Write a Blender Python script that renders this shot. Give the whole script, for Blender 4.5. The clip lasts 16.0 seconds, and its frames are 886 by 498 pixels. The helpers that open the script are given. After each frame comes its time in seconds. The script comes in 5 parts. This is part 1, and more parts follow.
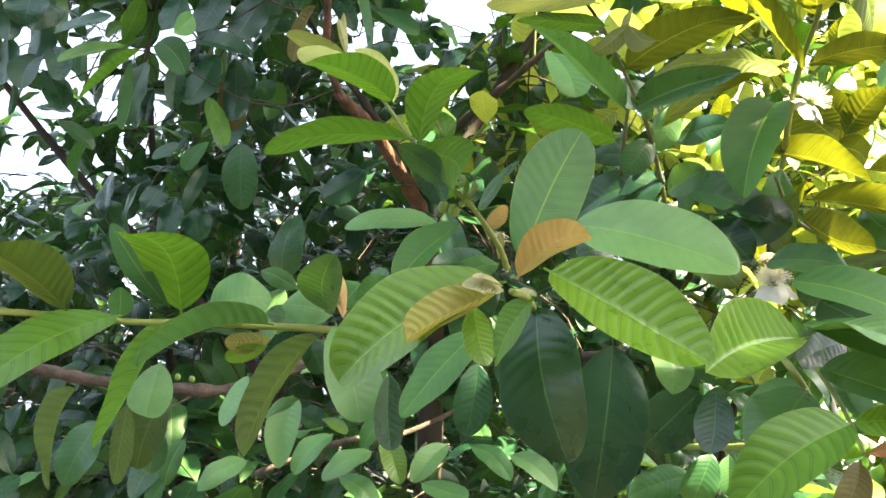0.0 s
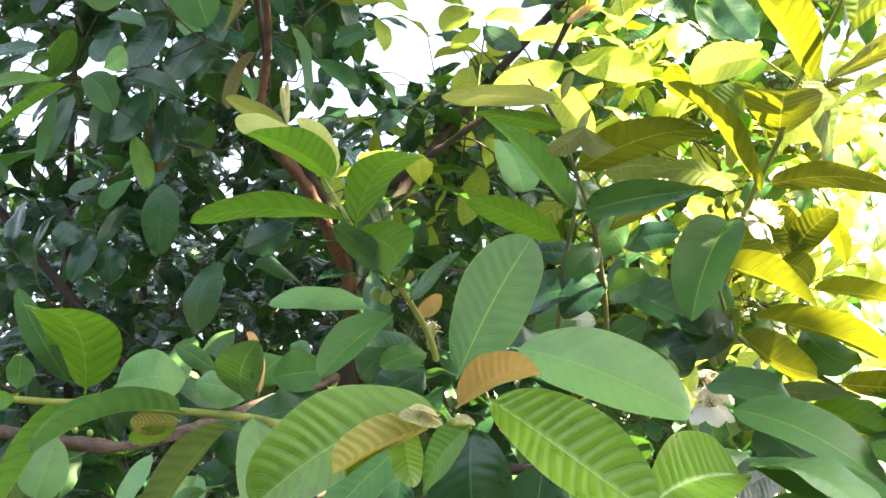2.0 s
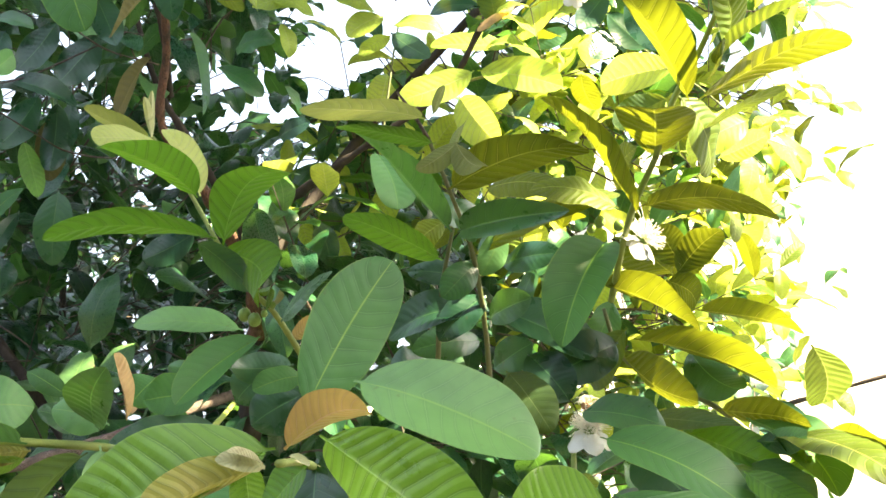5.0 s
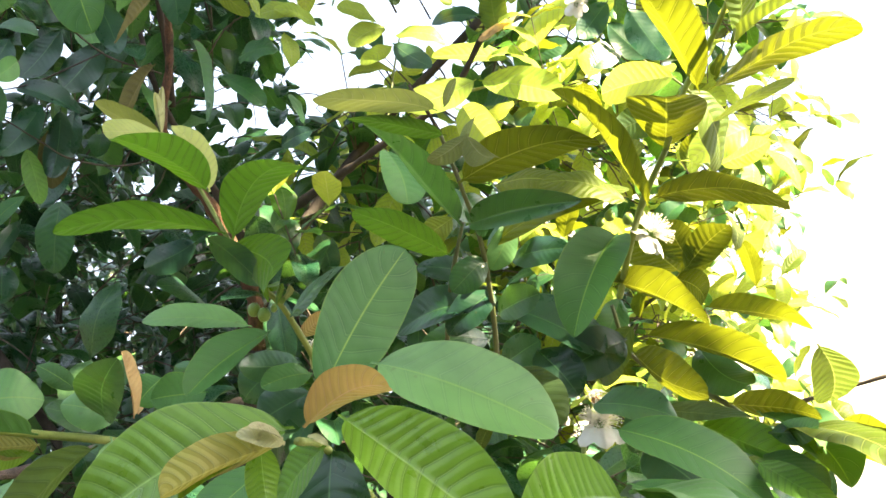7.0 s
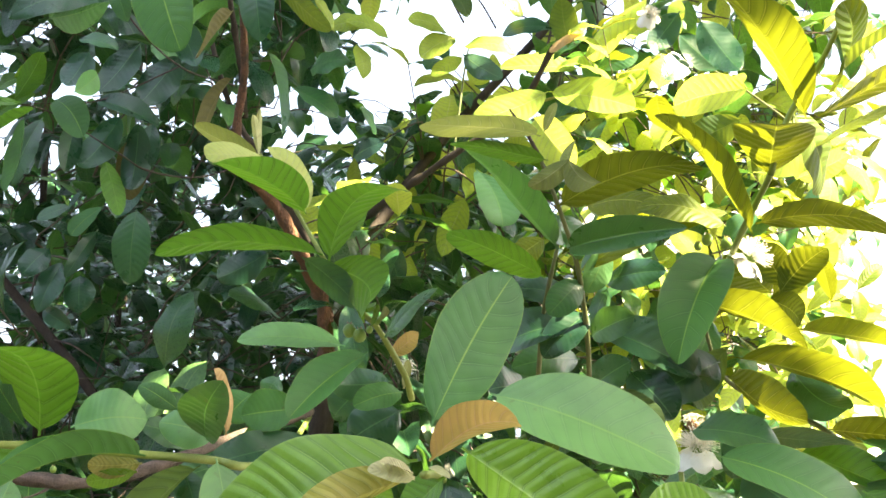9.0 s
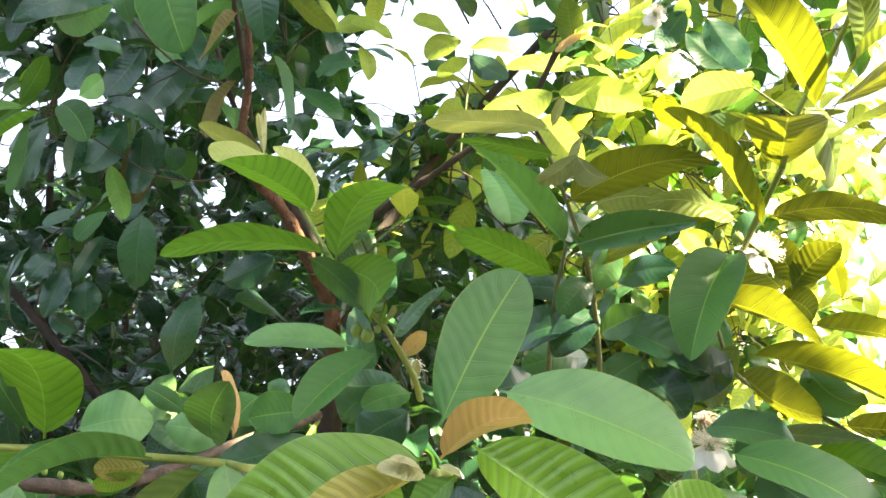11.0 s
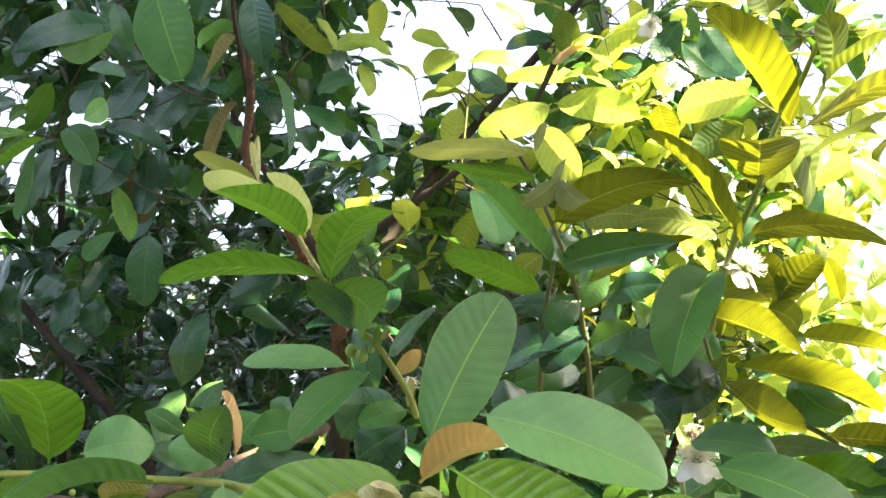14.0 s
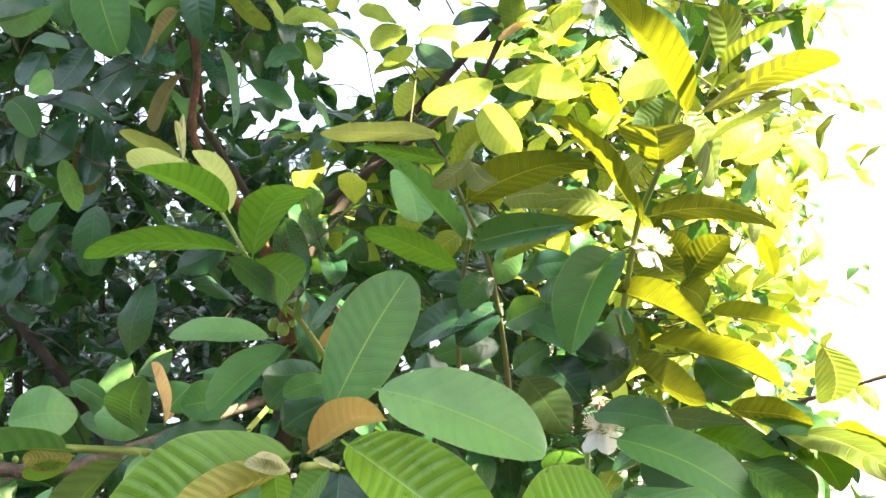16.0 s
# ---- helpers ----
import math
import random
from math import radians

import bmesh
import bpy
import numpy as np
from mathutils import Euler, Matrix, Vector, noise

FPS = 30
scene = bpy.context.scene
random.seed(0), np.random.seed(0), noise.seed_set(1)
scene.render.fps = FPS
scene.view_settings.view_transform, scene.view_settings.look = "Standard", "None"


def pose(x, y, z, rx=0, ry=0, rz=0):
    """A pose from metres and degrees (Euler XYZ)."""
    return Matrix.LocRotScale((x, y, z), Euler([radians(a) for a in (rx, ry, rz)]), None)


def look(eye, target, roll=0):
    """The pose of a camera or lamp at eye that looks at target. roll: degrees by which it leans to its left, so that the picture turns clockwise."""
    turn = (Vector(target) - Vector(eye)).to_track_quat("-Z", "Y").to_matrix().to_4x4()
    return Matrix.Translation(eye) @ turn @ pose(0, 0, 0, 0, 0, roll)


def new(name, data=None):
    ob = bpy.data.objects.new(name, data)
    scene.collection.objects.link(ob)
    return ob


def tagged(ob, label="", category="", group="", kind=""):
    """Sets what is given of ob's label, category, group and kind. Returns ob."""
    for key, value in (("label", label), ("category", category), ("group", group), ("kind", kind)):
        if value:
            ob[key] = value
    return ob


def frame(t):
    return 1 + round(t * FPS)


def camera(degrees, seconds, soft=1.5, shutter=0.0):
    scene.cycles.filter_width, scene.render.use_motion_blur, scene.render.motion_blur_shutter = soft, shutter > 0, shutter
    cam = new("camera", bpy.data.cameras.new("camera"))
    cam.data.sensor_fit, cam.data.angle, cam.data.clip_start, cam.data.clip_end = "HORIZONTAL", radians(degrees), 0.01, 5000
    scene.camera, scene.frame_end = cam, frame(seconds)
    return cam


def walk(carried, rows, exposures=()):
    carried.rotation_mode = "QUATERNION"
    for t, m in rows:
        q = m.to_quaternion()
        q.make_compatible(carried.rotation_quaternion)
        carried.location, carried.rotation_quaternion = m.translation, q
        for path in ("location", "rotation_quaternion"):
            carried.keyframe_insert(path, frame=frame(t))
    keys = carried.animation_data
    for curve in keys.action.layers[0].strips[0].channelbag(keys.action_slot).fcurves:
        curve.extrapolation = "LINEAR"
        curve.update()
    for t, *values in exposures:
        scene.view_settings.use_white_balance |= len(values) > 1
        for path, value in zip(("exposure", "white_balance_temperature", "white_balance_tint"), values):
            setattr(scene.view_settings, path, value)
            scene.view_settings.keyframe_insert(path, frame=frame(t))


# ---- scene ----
cam = camera(42.2, 16.0, 1.6)
PATH = [
    (0, (0.073, 0.034, 1.57), (-0.04, 2.013, 1.836), -0.4),
    (0.5, (0.088, 0.035, 1.567), (0.073, 2.019, 1.82), 0.9),
    (1, (0.085, 0.036, 1.582), (0.085, 2.021, 1.83), 1.7),
    (1.5, (0.071, 0.046, 1.604), (0.107, 2.028, 1.867), 2.9),
    (2, (0.054, 0.076, 1.626), (0.086, 2.048, 1.955), 3.7),
    (2.5, (0.071, 0.107, 1.655), (0.111, 2.069, 2.044), 3.7),
    (3, (0.092, 0.126, 1.647), (0.175, 2.085, 2.042), 3.7),
    (3.5, (0.103, 0.133, 1.641), (0.203, 2.094, 2.023), 3.3),
    (4, (0.118, 0.119, 1.644), (0.239, 2.084, 1.994), 3.5),
    (4.2, (0.122, 0.117, 1.65), (0.245, 2.087, 1.972), 3.5),
    (6.3, (0.097, 0.111, 1.646), (0.236, 2.069, 2.03), 3.5),
    (6.5, (0.1, 0.112, 1.643), (0.235, 2.071, 2.025), 3.5),
    (7, (0.102, 0.117, 1.625), (0.24, 2.075, 2.008), 3.4),
    (7.5, (0.086, 0.125, 1.631), (0.222, 2.084, 2.012), 3.5),
    (8, (0.084, 0.126, 1.631), (0.2, 2.086, 2.01), 3.6),
    (8.5, (0.071, 0.121, 1.631), (0.158, 2.083, 2.008), 3.7),
    (9, (0.057, 0.114, 1.64), (0.12, 2.077, 2.018), 4.1),
    (9.2, (0.055, 0.113, 1.645), (0.114, 2.076, 2.024), 4.0),
    (11.5, (0.059, 0.127, 1.635), (0.104, 2.088, 2.023), 3.3),
    (12, (0.081, 0.108, 1.642), (0.121, 2.07, 2.032), 2.5),
    (12.5, (0.086, 0.107, 1.64), (0.125, 2.068, 2.03), 2.2),
    (13, (0.096, 0.108, 1.639), (0.131, 2.069, 2.03), 2.1),
    (13.5, (0.096, 0.105, 1.641), (0.133, 2.066, 2.032), 2.1),
    (14, (0.077, 0.097, 1.648), (0.1, 2.058, 2.037), 2.6),
    (14.5, (0.079, 0.131, 1.633), (0.103, 2.091, 2.027), 5.5),
    (15, (0.082, 0.119, 1.632), (0.109, 2.084, 2.0), 4.2),
    (15.5, (0.093, 0.098, 1.628), (0.124, 2.069, 1.963), 3.4),
    (16, (0.125, 0.063, 1.653), (0.195, 2.034, 1.989), 2.8),
]
walk(cam, [(t, look(eye, target, roll)) for t, eye, target, roll in PATH], ((0, 3.60), (1, 3.46), (2, 3.65), (2.5, 3.27), (3, 3.32), (3.5, 3.52), (4, 3.68), (6.5, 3.37), (7, 3.5), (8, 3.6), (9, 3.66), (11.5, 3.64), (12.5, 3.38), (13, 3.27), (14, 3.46), (14.5, 3.37), (15, 3.6), (15.5, 3.72), (16, 3.66)))


# ---- light ----
SUN = Vector((0.58, -0.22, 0.78)).normalized()
world = bpy.data.worlds.new("world")
scene.world = world
world.use_nodes = True
wn = world.node_tree.nodes
sky = wn.new("ShaderNodeTexSky")
sky.sky_type = "NISHITA"
sky.sun_disc = False
sky.sun_elevation = math.asin(SUN.z)
sky.sun_rotation = math.atan2(SUN.x, SUN.y)
sky.dust_density = 8.0
sky.air_density = 0.8
sky.ozone_density = 0.3
wn["Background"].inputs[1].default_value = 0.085
haze = wn.new("ShaderNodeMix")
haze.data_type = "RGBA"
haze.inputs[0].default_value = 0.6
haze.inputs[7].default_value = (2.12, 2.4, 2.78, 1)
world.node_tree.links.new(sky.outputs[0], haze.inputs[6])
world.node_tree.links.new(haze.outputs[2], wn["Background"].inputs[0])
sun = new("sun", bpy.data.lights.new("sun", "SUN"))
sun.data.energy = 5.0
sun.data.angle = radians(0.53)
sun.data.color = (1.0, 0.84, 0.52)
sun.matrix_basis = look(tuple(SUN * 20), (0, 0, 0))


# ---- materials ----
def nodes_of(name):
    m = bpy.data.materials.new(name)
    m.use_nodes = True
    nt = m.node_tree
    return m, nt, nt.nodes["Principled BSDF"], nt.nodes["Material Output"]


def math_node(nt, op, a, b=None, c=None):
    n = nt.nodes.new("ShaderNodeMath")
    n.operation = op
    for i, v in enumerate((a, b, c)):
        if v is None:
            continue
        if isinstance(v, (int, float)):
            n.inputs[i].default_value = v
        else:
            nt.links.new(v, n.inputs[i])
    return n.outputs[0]


def mix_color(nt, fac, a, b, mode="MIX"):
    n = nt.nodes.new("ShaderNodeMix")
    n.data_type, n.blend_type = "RGBA", mode
    for sock, v in ((n.inputs[0], fac), (n.inputs[6], a), (n.inputs[7], b)):
        if isinstance(v, (int, float)):
            sock.default_value = v
        elif isinstance(v, tuple):
            sock.default_value = (*v, 1)
        else:
            nt.links.new(v, sock)
    return n.outputs[2]


def noise_node(nt, vec, scale, detail=4.0, rough=0.55):
    n = nt.nodes.new("ShaderNodeTexNoise")
    n.inputs["Scale"].default_value, n.inputs["Detail"].default_value, n.inputs["Roughness"].default_value = scale, detail, rough
    nt.links.new(vec, n.inputs["Vector"])
    return n.outputs["Fac"]


def remap(nt, v, a, b, c, d):
    n = nt.nodes.new("ShaderNodeMapRange")
    nt.links.new(v, n.inputs[0])
    for i, x in enumerate((a, b, c, d)):
        n.inputs[i + 1].default_value = x
    return n.outputs[0]


def leaf_material(name, color, dark, vein, glow, through_fac=0.35, rough=0.42, relief=0.14, spots=0.3, spec=0.38, crease_shade=False):
    """A leaf blade: midrib and side veins, blotches, fine relief, a glossy skin, light that shines through and crease
    shade painted along the veins.
    """
    m, nt, bsdf, out = nodes_of(name)
    uv = nt.nodes.new("ShaderNodeUVMap")
    sep = nt.nodes.new("ShaderNodeSeparateXYZ")
    nt.links.new(uv.outputs[0], sep.inputs[0])
    u, v = sep.outputs[0], sep.outputs[1]
    across = math_node(nt, "ABSOLUTE", math_node(nt, "MULTIPLY_ADD", v, 2.0, -1.0))
    info = nt.nodes.new("ShaderNodeObjectInfo")
    geo = nt.nodes.new("ShaderNodeNewGeometry")
    rnd = math_node(nt, "FRACT", math_node(nt, "ADD", info.outputs["Random"], geo.outputs["Random Per Island"]))
    coord = nt.nodes.new("ShaderNodeTexCoord")
    blotch = noise_node(nt, coord.outputs["Object"], 45.0, 5.0)
    grain = noise_node(nt, coord.outputs["Object"], 420.0, 3.0)
    # side veins run from the midrib towards the tip
    bent = math_node(nt, "ADD", u, math_node(nt, "MULTIPLY", math_node(nt, "POWER", across, 1.25), -0.15))
    wob = math_node(nt, "MULTIPLY_ADD", blotch, 0.16, math_node(nt, "MULTIPLY_ADD", bent, 11.0, -0.08))
    saw = math_node(nt, "PINGPONG", wob, 0.5)
    side = remap(nt, saw, 0.006, 0.046, 1.0, 0.0)
    vein_shade = remap(nt, saw, 0.045, 0.16, 1.0, 0.0)
    mid = remap(nt, across, 0.008, 0.034, 1.0, 0.0)
    side = math_node(nt, "MULTIPLY", side, remap(nt, across, 0.6, 0.98, 0.75, 0.1))
    veins = math_node(nt, "MAXIMUM", mid, math_node(nt, "MULTIPLY", side, 0.32))
    base = mix_color(nt, remap(nt, blotch, 0.32, 0.72, 0.0, 1.0), dark, color)
    tone = remap(nt, rnd, 0.0, 1.0, 0.72, 1.3)
    hsv = nt.nodes.new("ShaderNodeHueSaturation")
    nt.links.new(remap(nt, math_node(nt, "FRACT", math_node(nt, "MULTIPLY", rnd, 7.3)), 0, 1, 0.485, 0.515), hsv.inputs["Hue"])
    nt.links.new(tone, hsv.inputs["Value"])
    nt.links.new(base, hsv.inputs["Color"])
    spot = remap(nt, noise_node(nt, coord.outputs["Object"], 110.0, 2.0), 0.70, 0.76, 0.0, spots)
    patch = remap(nt, noise_node(nt, coord.outputs["Object"], 19.0, 4.0), 0.35, 0.68, 0.0, 0.7)
    toned = mix_color(nt, patch, hsv.outputs[0], tuple(min(1.0, c * k) for c, k in zip(color, (1.28, 1.2, 1.0))))
    margin = remap(nt, across, 0.955, 0.995, 0.0, 0.55)
    # paints the shade of the creases next to the side veins
    if crease_shade:
        toned = mix_color(nt, math_node(nt, "MULTIPLY", vein_shade, 0.5), toned, tuple(c * 0.62 for c in dark))
        veins = math_node(nt, "MAXIMUM", mid, math_node(nt, "MULTIPLY", side, 0.75))
    skin = mix_color(nt, math_node(nt, "MAXIMUM", veins, margin), toned, vein)
    skin = mix_color(nt, spot, skin, (0.10, 0.07, 0.025))
    nt.links.new(skin, bsdf.inputs["Base Color"])
    nt.links.new(remap(nt, blotch, 0.3, 0.7, rough - 0.07, rough + 0.1), bsdf.inputs["Roughness"])
    bsdf.inputs["Specular IOR Level"].default_value = spec
    height = math_node(nt, "MULTIPLY_ADD", grain, 0.10, math_node(nt, "MULTIPLY", math_node(nt, "MULTIPLY", saw, 2.0), 1.0))
    height = math_node(nt, "SUBTRACT", height, math_node(nt, "MULTIPLY", mid, 0.6))
    bump = nt.nodes.new("ShaderNodeBump")
    bump.inputs["Strength"].default_value = relief
    bump.inputs["Distance"].default_value = 0.0012
    nt.links.new(height, bump.inputs["Height"])
    nt.links.new(bump.outputs[0], bsdf.inputs["Normal"])
    tr = nt.nodes.new("ShaderNodeBsdfTranslucent")
    # crease shade dims the light let through, and raised veins get painted highlights
    ridge = math_node(nt, "MULTIPLY_ADD", vein_shade, -0.45, math_node(nt, "MULTIPLY_ADD", blotch, 0.8, 0.66))
    body = mix_color(nt, 1.0, glow, math_node(nt, "MULTIPLY", ridge, tone), "MULTIPLY")
    lit = mix_color(nt, math_node(nt, "MAXIMUM", math_node(nt, "MULTIPLY", mid, 0.5), math_node(nt, "MULTIPLY", side, 0.85)), body, tuple(min(1.0, c * k) for c, k in zip(glow, (2.1, 2.05, 5.0))))
    nt.links.new(mix_color(nt, spot, lit, (0.05, 0.03, 0.01)), tr.inputs[0])
    nt.links.new(bump.outputs[0], tr.inputs["Normal"])
    mix = nt.nodes.new("ShaderNodeMixShader")
    mix.inputs[0].default_value = through_fac
    nt.links.new(bsdf.outputs[0], mix.inputs[1])
    nt.links.new(tr.outputs[0], mix.inputs[2])
    nt.links.new(mix.outputs[0], out.inputs[0])
    return m


def rough_material(name, color, dark, scale=30.0, rough=0.8, bump_depth=0.002, stretch=(1, 1, 1), metal=0.0, strength=0.6):
    """Bark, stalks, plaster, soil: two scales of noise in colour and relief."""
    m, nt, bsdf, out = nodes_of(name)
    coord = nt.nodes.new("ShaderNodeTexCoord")
    mapping = nt.nodes.new("ShaderNodeMapping")
    mapping.inputs["Scale"].default_value = stretch
    nt.links.new(coord.outputs["Object"], mapping.inputs["Vector"])
    big = noise_node(nt, mapping.outputs[0], scale, 6.0)
    small = noise_node(nt, mapping.outputs[0], scale * 9, 4.0)
    nt.links.new(mix_color(nt, remap(nt, math_node(nt, "MULTIPLY_ADD", small, 0.4, math_node(nt, "MULTIPLY", big, 0.6)), 0.35, 0.65, 0, 1), dark, color), bsdf.inputs["Base Color"])
    bsdf.inputs["Roughness"].default_value = rough
    bsdf.inputs["Metallic"].default_value = metal
    bump = nt.nodes.new("ShaderNodeBump")
    bump.inputs["Strength"].default_value, bump.inputs["Distance"].default_value = strength, bump_depth
    nt.links.new(math_node(nt, "MULTIPLY_ADD", small, 0.5, big), bump.inputs["Height"])
    nt.links.new(bump.outputs[0], bsdf.inputs["Normal"])
    return m


# colours let through: yellowed by sun for lit leaves, greener for shaded ones
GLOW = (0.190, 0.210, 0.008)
DIM = (0.11, 0.26, 0.030)
MATURE = leaf_material("leaf_mature", (0.026, 0.094, 0.044), (0.017, 0.064, 0.031), (0.10, 0.19, 0.06), DIM, 0.28, 0.31, relief=0.07, spec=0.6)
PALE = leaf_material("leaf_pale", (0.116, 0.264, 0.096), (0.080, 0.200, 0.068), (0.19, 0.33, 0.08), DIM, 0.26, 0.40, relief=0.04, spec=0.5)
# dark green leaf, also the copy with deep shade put into its colour
DARK_SHADED = leaf_material("leaf_dark_shaded", (0.014, 0.060, 0.035), (0.009, 0.042, 0.025), (0.07, 0.16, 0.06), (0.07, 0.17, 0.025), 0.20, 0.28, relief=0.05, spec=0.55)
YOUNG = leaf_material("leaf_young", (0.094, 0.222, 0.020), (0.060, 0.160, 0.014), (0.19, 0.32, 0.08), (0.24, 0.42, 0.014), 0.28, 0.30, relief=0.16, spots=0.1, spec=0.5, crease_shade=True)
# leaf underside with the golden sun glow put into its colour
UNDER_SUNNY = leaf_material("leaf_underside_sunny", (0.080, 0.128, 0.014), (0.060, 0.098, 0.010), (0.30, 0.34, 0.07), GLOW, 0.36, 0.5, relief=0.4, spec=0.2, crease_shade=True)
GREEN = leaf_material("leaf_green", (0.053, 0.148, 0.022), (0.039, 0.110, 0.017), (0.12, 0.22, 0.05), (0.19, 0.40, 0.020), 0.28, 0.45, relief=0.16, spec=0.28, crease_shade=True)
MID = leaf_material("leaf_mid", (0.046, 0.138, 0.046), (0.032, 0.104, 0.034), (0.19, 0.33, 0.05), DIM, 0.26, 0.46, relief=0.05, spec=0.26)
# brighter copy for leaves in sun: the sunlight is put into its colour
SUNLIT = leaf_material("leaf_sunlit", (0.26, 0.38, 0.070), (0.19, 0.30, 0.045), (0.38, 0.42, 0.14), (0.66, 0.71, 0.085), 0.45, 0.42, relief=0.12, spec=0.25)
OLIVE = leaf_material("leaf_olive", (0.028, 0.074, 0.024), (0.018, 0.050, 0.017), (0.085, 0.12, 0.05), (0.18, 0.23, 0.02), 0.32, 0.6, relief=0.2, spec=0.25)
BRONZE = leaf_material("leaf_bronze", (0.38, 0.22, 0.105), (0.27, 0.24, 0.055), (0.42, 0.20, 0.13), (0.50, 0.38, 0.10), 0.30, 0.55, relief=0.3, spec=0.3)
RUSSET = leaf_material("leaf_russet", (0.20, 0.075, 0.045), (0.14, 0.085, 0.030), (0.26, 0.11, 0.07), (0.34, 0.15, 0.04), 0.22, 0.55, relief=0.25, spec=0.3)
AGED = leaf_material("leaf_aged", (0.062, 0.068, 0.030), (0.040, 0.040, 0.019), (0.14, 0.11, 0.05), (0.22, 0.17, 0.04), 0.25, 0.6, relief=0.12, spots=0.6, spec=0.2)
BLUSH = leaf_material("leaf_blush", (0.215, 0.215, 0.105), (0.135, 0.215, 0.045), (0.34, 0.28, 0.10), (0.60, 0.46, 0.05), 0.36, 0.55, relief=0.4, spec=0.3)
FUZZY = leaf_material("leaf_bud", (0.46, 0.46, 0.31), (0.28, 0.31, 0.15), (0.36, 0.34, 0.18), (0.5, 0.5, 0.12), 0.3, 0.7, relief=0.3, spec=0.2)
FELT = leaf_material("leaf_felted", (0.145, 0.178, 0.064), (0.095, 0.130, 0.040), (0.26, 0.24, 0.13), (0.30, 0.32, 0.06), 0.28, 0.75, relief=0.2, spec=0.15)
SILKY = leaf_material("leaf_silky", (0.30, 0.36, 0.135), (0.235, 0.305, 0.090), (0.36, 0.36, 0.12), (0.46, 0.50, 0.10), 0.34, 0.6, relief=0.1, spots=0.1, spec=0.2)
DRY = leaf_material("leaf_dry", (0.50, 0.38, 0.21), (0.30, 0.19, 0.10), (0.3, 0.17, 0.07), (0.5, 0.28, 0.06), 0.28, 0.7, relief=0.2, spec=0.2)
BARK = rough_material("bark", (0.055, 0.040, 0.031), (0.020, 0.014, 0.011), 22, 0.85, 0.004, (1, 1, 0.35))
BARK_RED = rough_material("bark_peeling", (0.20, 0.088, 0.045), (0.030, 0.022, 0.019), 42, 0.8, 0.012, (1, 1, 0.4), strength=0.9)
STALK = rough_material("green_stalk", (0.24, 0.30, 0.060), (0.16, 0.21, 0.04), 60, 0.55, 0.0006)
STALK_DARK = rough_material("dark_stalk", (0.13, 0.16, 0.05), (0.085, 0.09, 0.035), 60, 0.6, 0.0006)
TWIG = rough_material("brown_twig", (0.150, 0.112, 0.090), (0.034, 0.026, 0.022), 60, 0.85, 0.006, strength=0.9)
BERRY = rough_material("berry_skin", (0.19, 0.29, 0.05), (0.12, 0.22, 0.04), 120, 0.4, 0.0004)
PETAL = rough_material("petal", (0.82, 0.82, 0.78), (0.72, 0.72, 0.66), 90, 0.55, 0.0004)
STAMEN = rough_material("stamen", (0.88, 0.85, 0.77), (0.82, 0.76, 0.62), 200, 0.6, 0.0003)
WITHERED = rough_material("withered_flower", (0.40, 0.22, 0.10), (0.20, 0.10, 0.05), 150, 0.8, 0.0005)
PLASTER = rough_material("white_plaster", (0.80, 0.79, 0.76), (0.74, 0.73, 0.70), 3, 0.9, 0.002)
CONCRETE = rough_material("grey_plaster", (0.26, 0.25, 0.23), (0.19, 0.18, 0.17), 4, 0.9, 0.002)
# ground colour kept dark to limit sunlight bounced up onto the leaves
SOIL = rough_material("soil", (0.046, 0.043, 0.034), (0.027, 0.025, 0.020), 1.5, 0.95, 0.02)


# ---- helpers for the plants ----
def part(name, data, material, parent, at=(0, 0, 0), label=""):
    """One mesh object under a thing or a part; data: (verts, faces) or a mesh; at: its place in the parent's space."""
    if isinstance(data, tuple):
        me = bpy.data.meshes.new(name)
        me.from_pydata(data[0], [], data[1])
        me.polygons.foreach_set("use_smooth", [True] * len(me.polygons))
        me.materials.append(material)
    else:
        me = data
    ob = new(name, me)
    ob.parent = parent
    ob.location = at
    if label:
        ob["label"] = label
    return ob


def thing(name, at, label, category, group=""):
    e = new(name)
    e.empty_display_size = 0.05
    e.location = at
    return tagged(e, label, category, group)


def spline(points, steps=6):
    """A smooth line through the points."""
    p = [Vector(q) for q in points]
    if len(p) < 3:
        return [p[0].lerp(p[-1], i / steps) for i in range(steps + 1)]
    p = [2 * p[0] - p[1]] + p + [2 * p[-1] - p[-2]]
    line = []
    for i in range(1, len(p) - 2):
        for k in range(steps):
            t = k / steps
            a, b, c, d = p[i - 1 : i + 3]
            line.append(0.5 * (2 * b + (c - a) * t + (2 * a - 5 * b + 4 * c - d) * t * t + (3 * b - a - 3 * c + d) * t**3))
    return line + [p[-2]]


def tube(points, r0, r1, sides=8, steps=6, knots=0.0):
    """A tapered stem round a smooth line; knots: unevenness of its girth."""
    line = spline(points, steps)
    verts, faces = [], []
    up = Vector((0.31, 0.2, 0.93))
    for i, q in enumerate(line):
        d = (line[min(i + 1, len(line) - 1)] - line[max(i - 1, 0)]).normalized()
        s = d.cross(up).normalized()
        w = s.cross(d)
        f = i / (len(line) - 1)
        r = (r0 + (r1 - r0) * f) * (1 + knots * noise.noise(q * 40))
        for k in range(sides):
            a = 2 * math.pi * k / sides
            rr = r * (1 + knots * 0.6 * noise.noise(q * 70 + Vector((math.cos(a), math.sin(a), 0))))
            verts.append(q + (s * math.cos(a) + w * math.sin(a)) * rr)
        if i:
            for k in range(sides):
                b = (i - 1) * sides
                faces.append((b + k, b + sides + k, b + sides + (k + 1) % sides, b + (k + 1) % sides))
    faces.append(tuple(range(sides)))
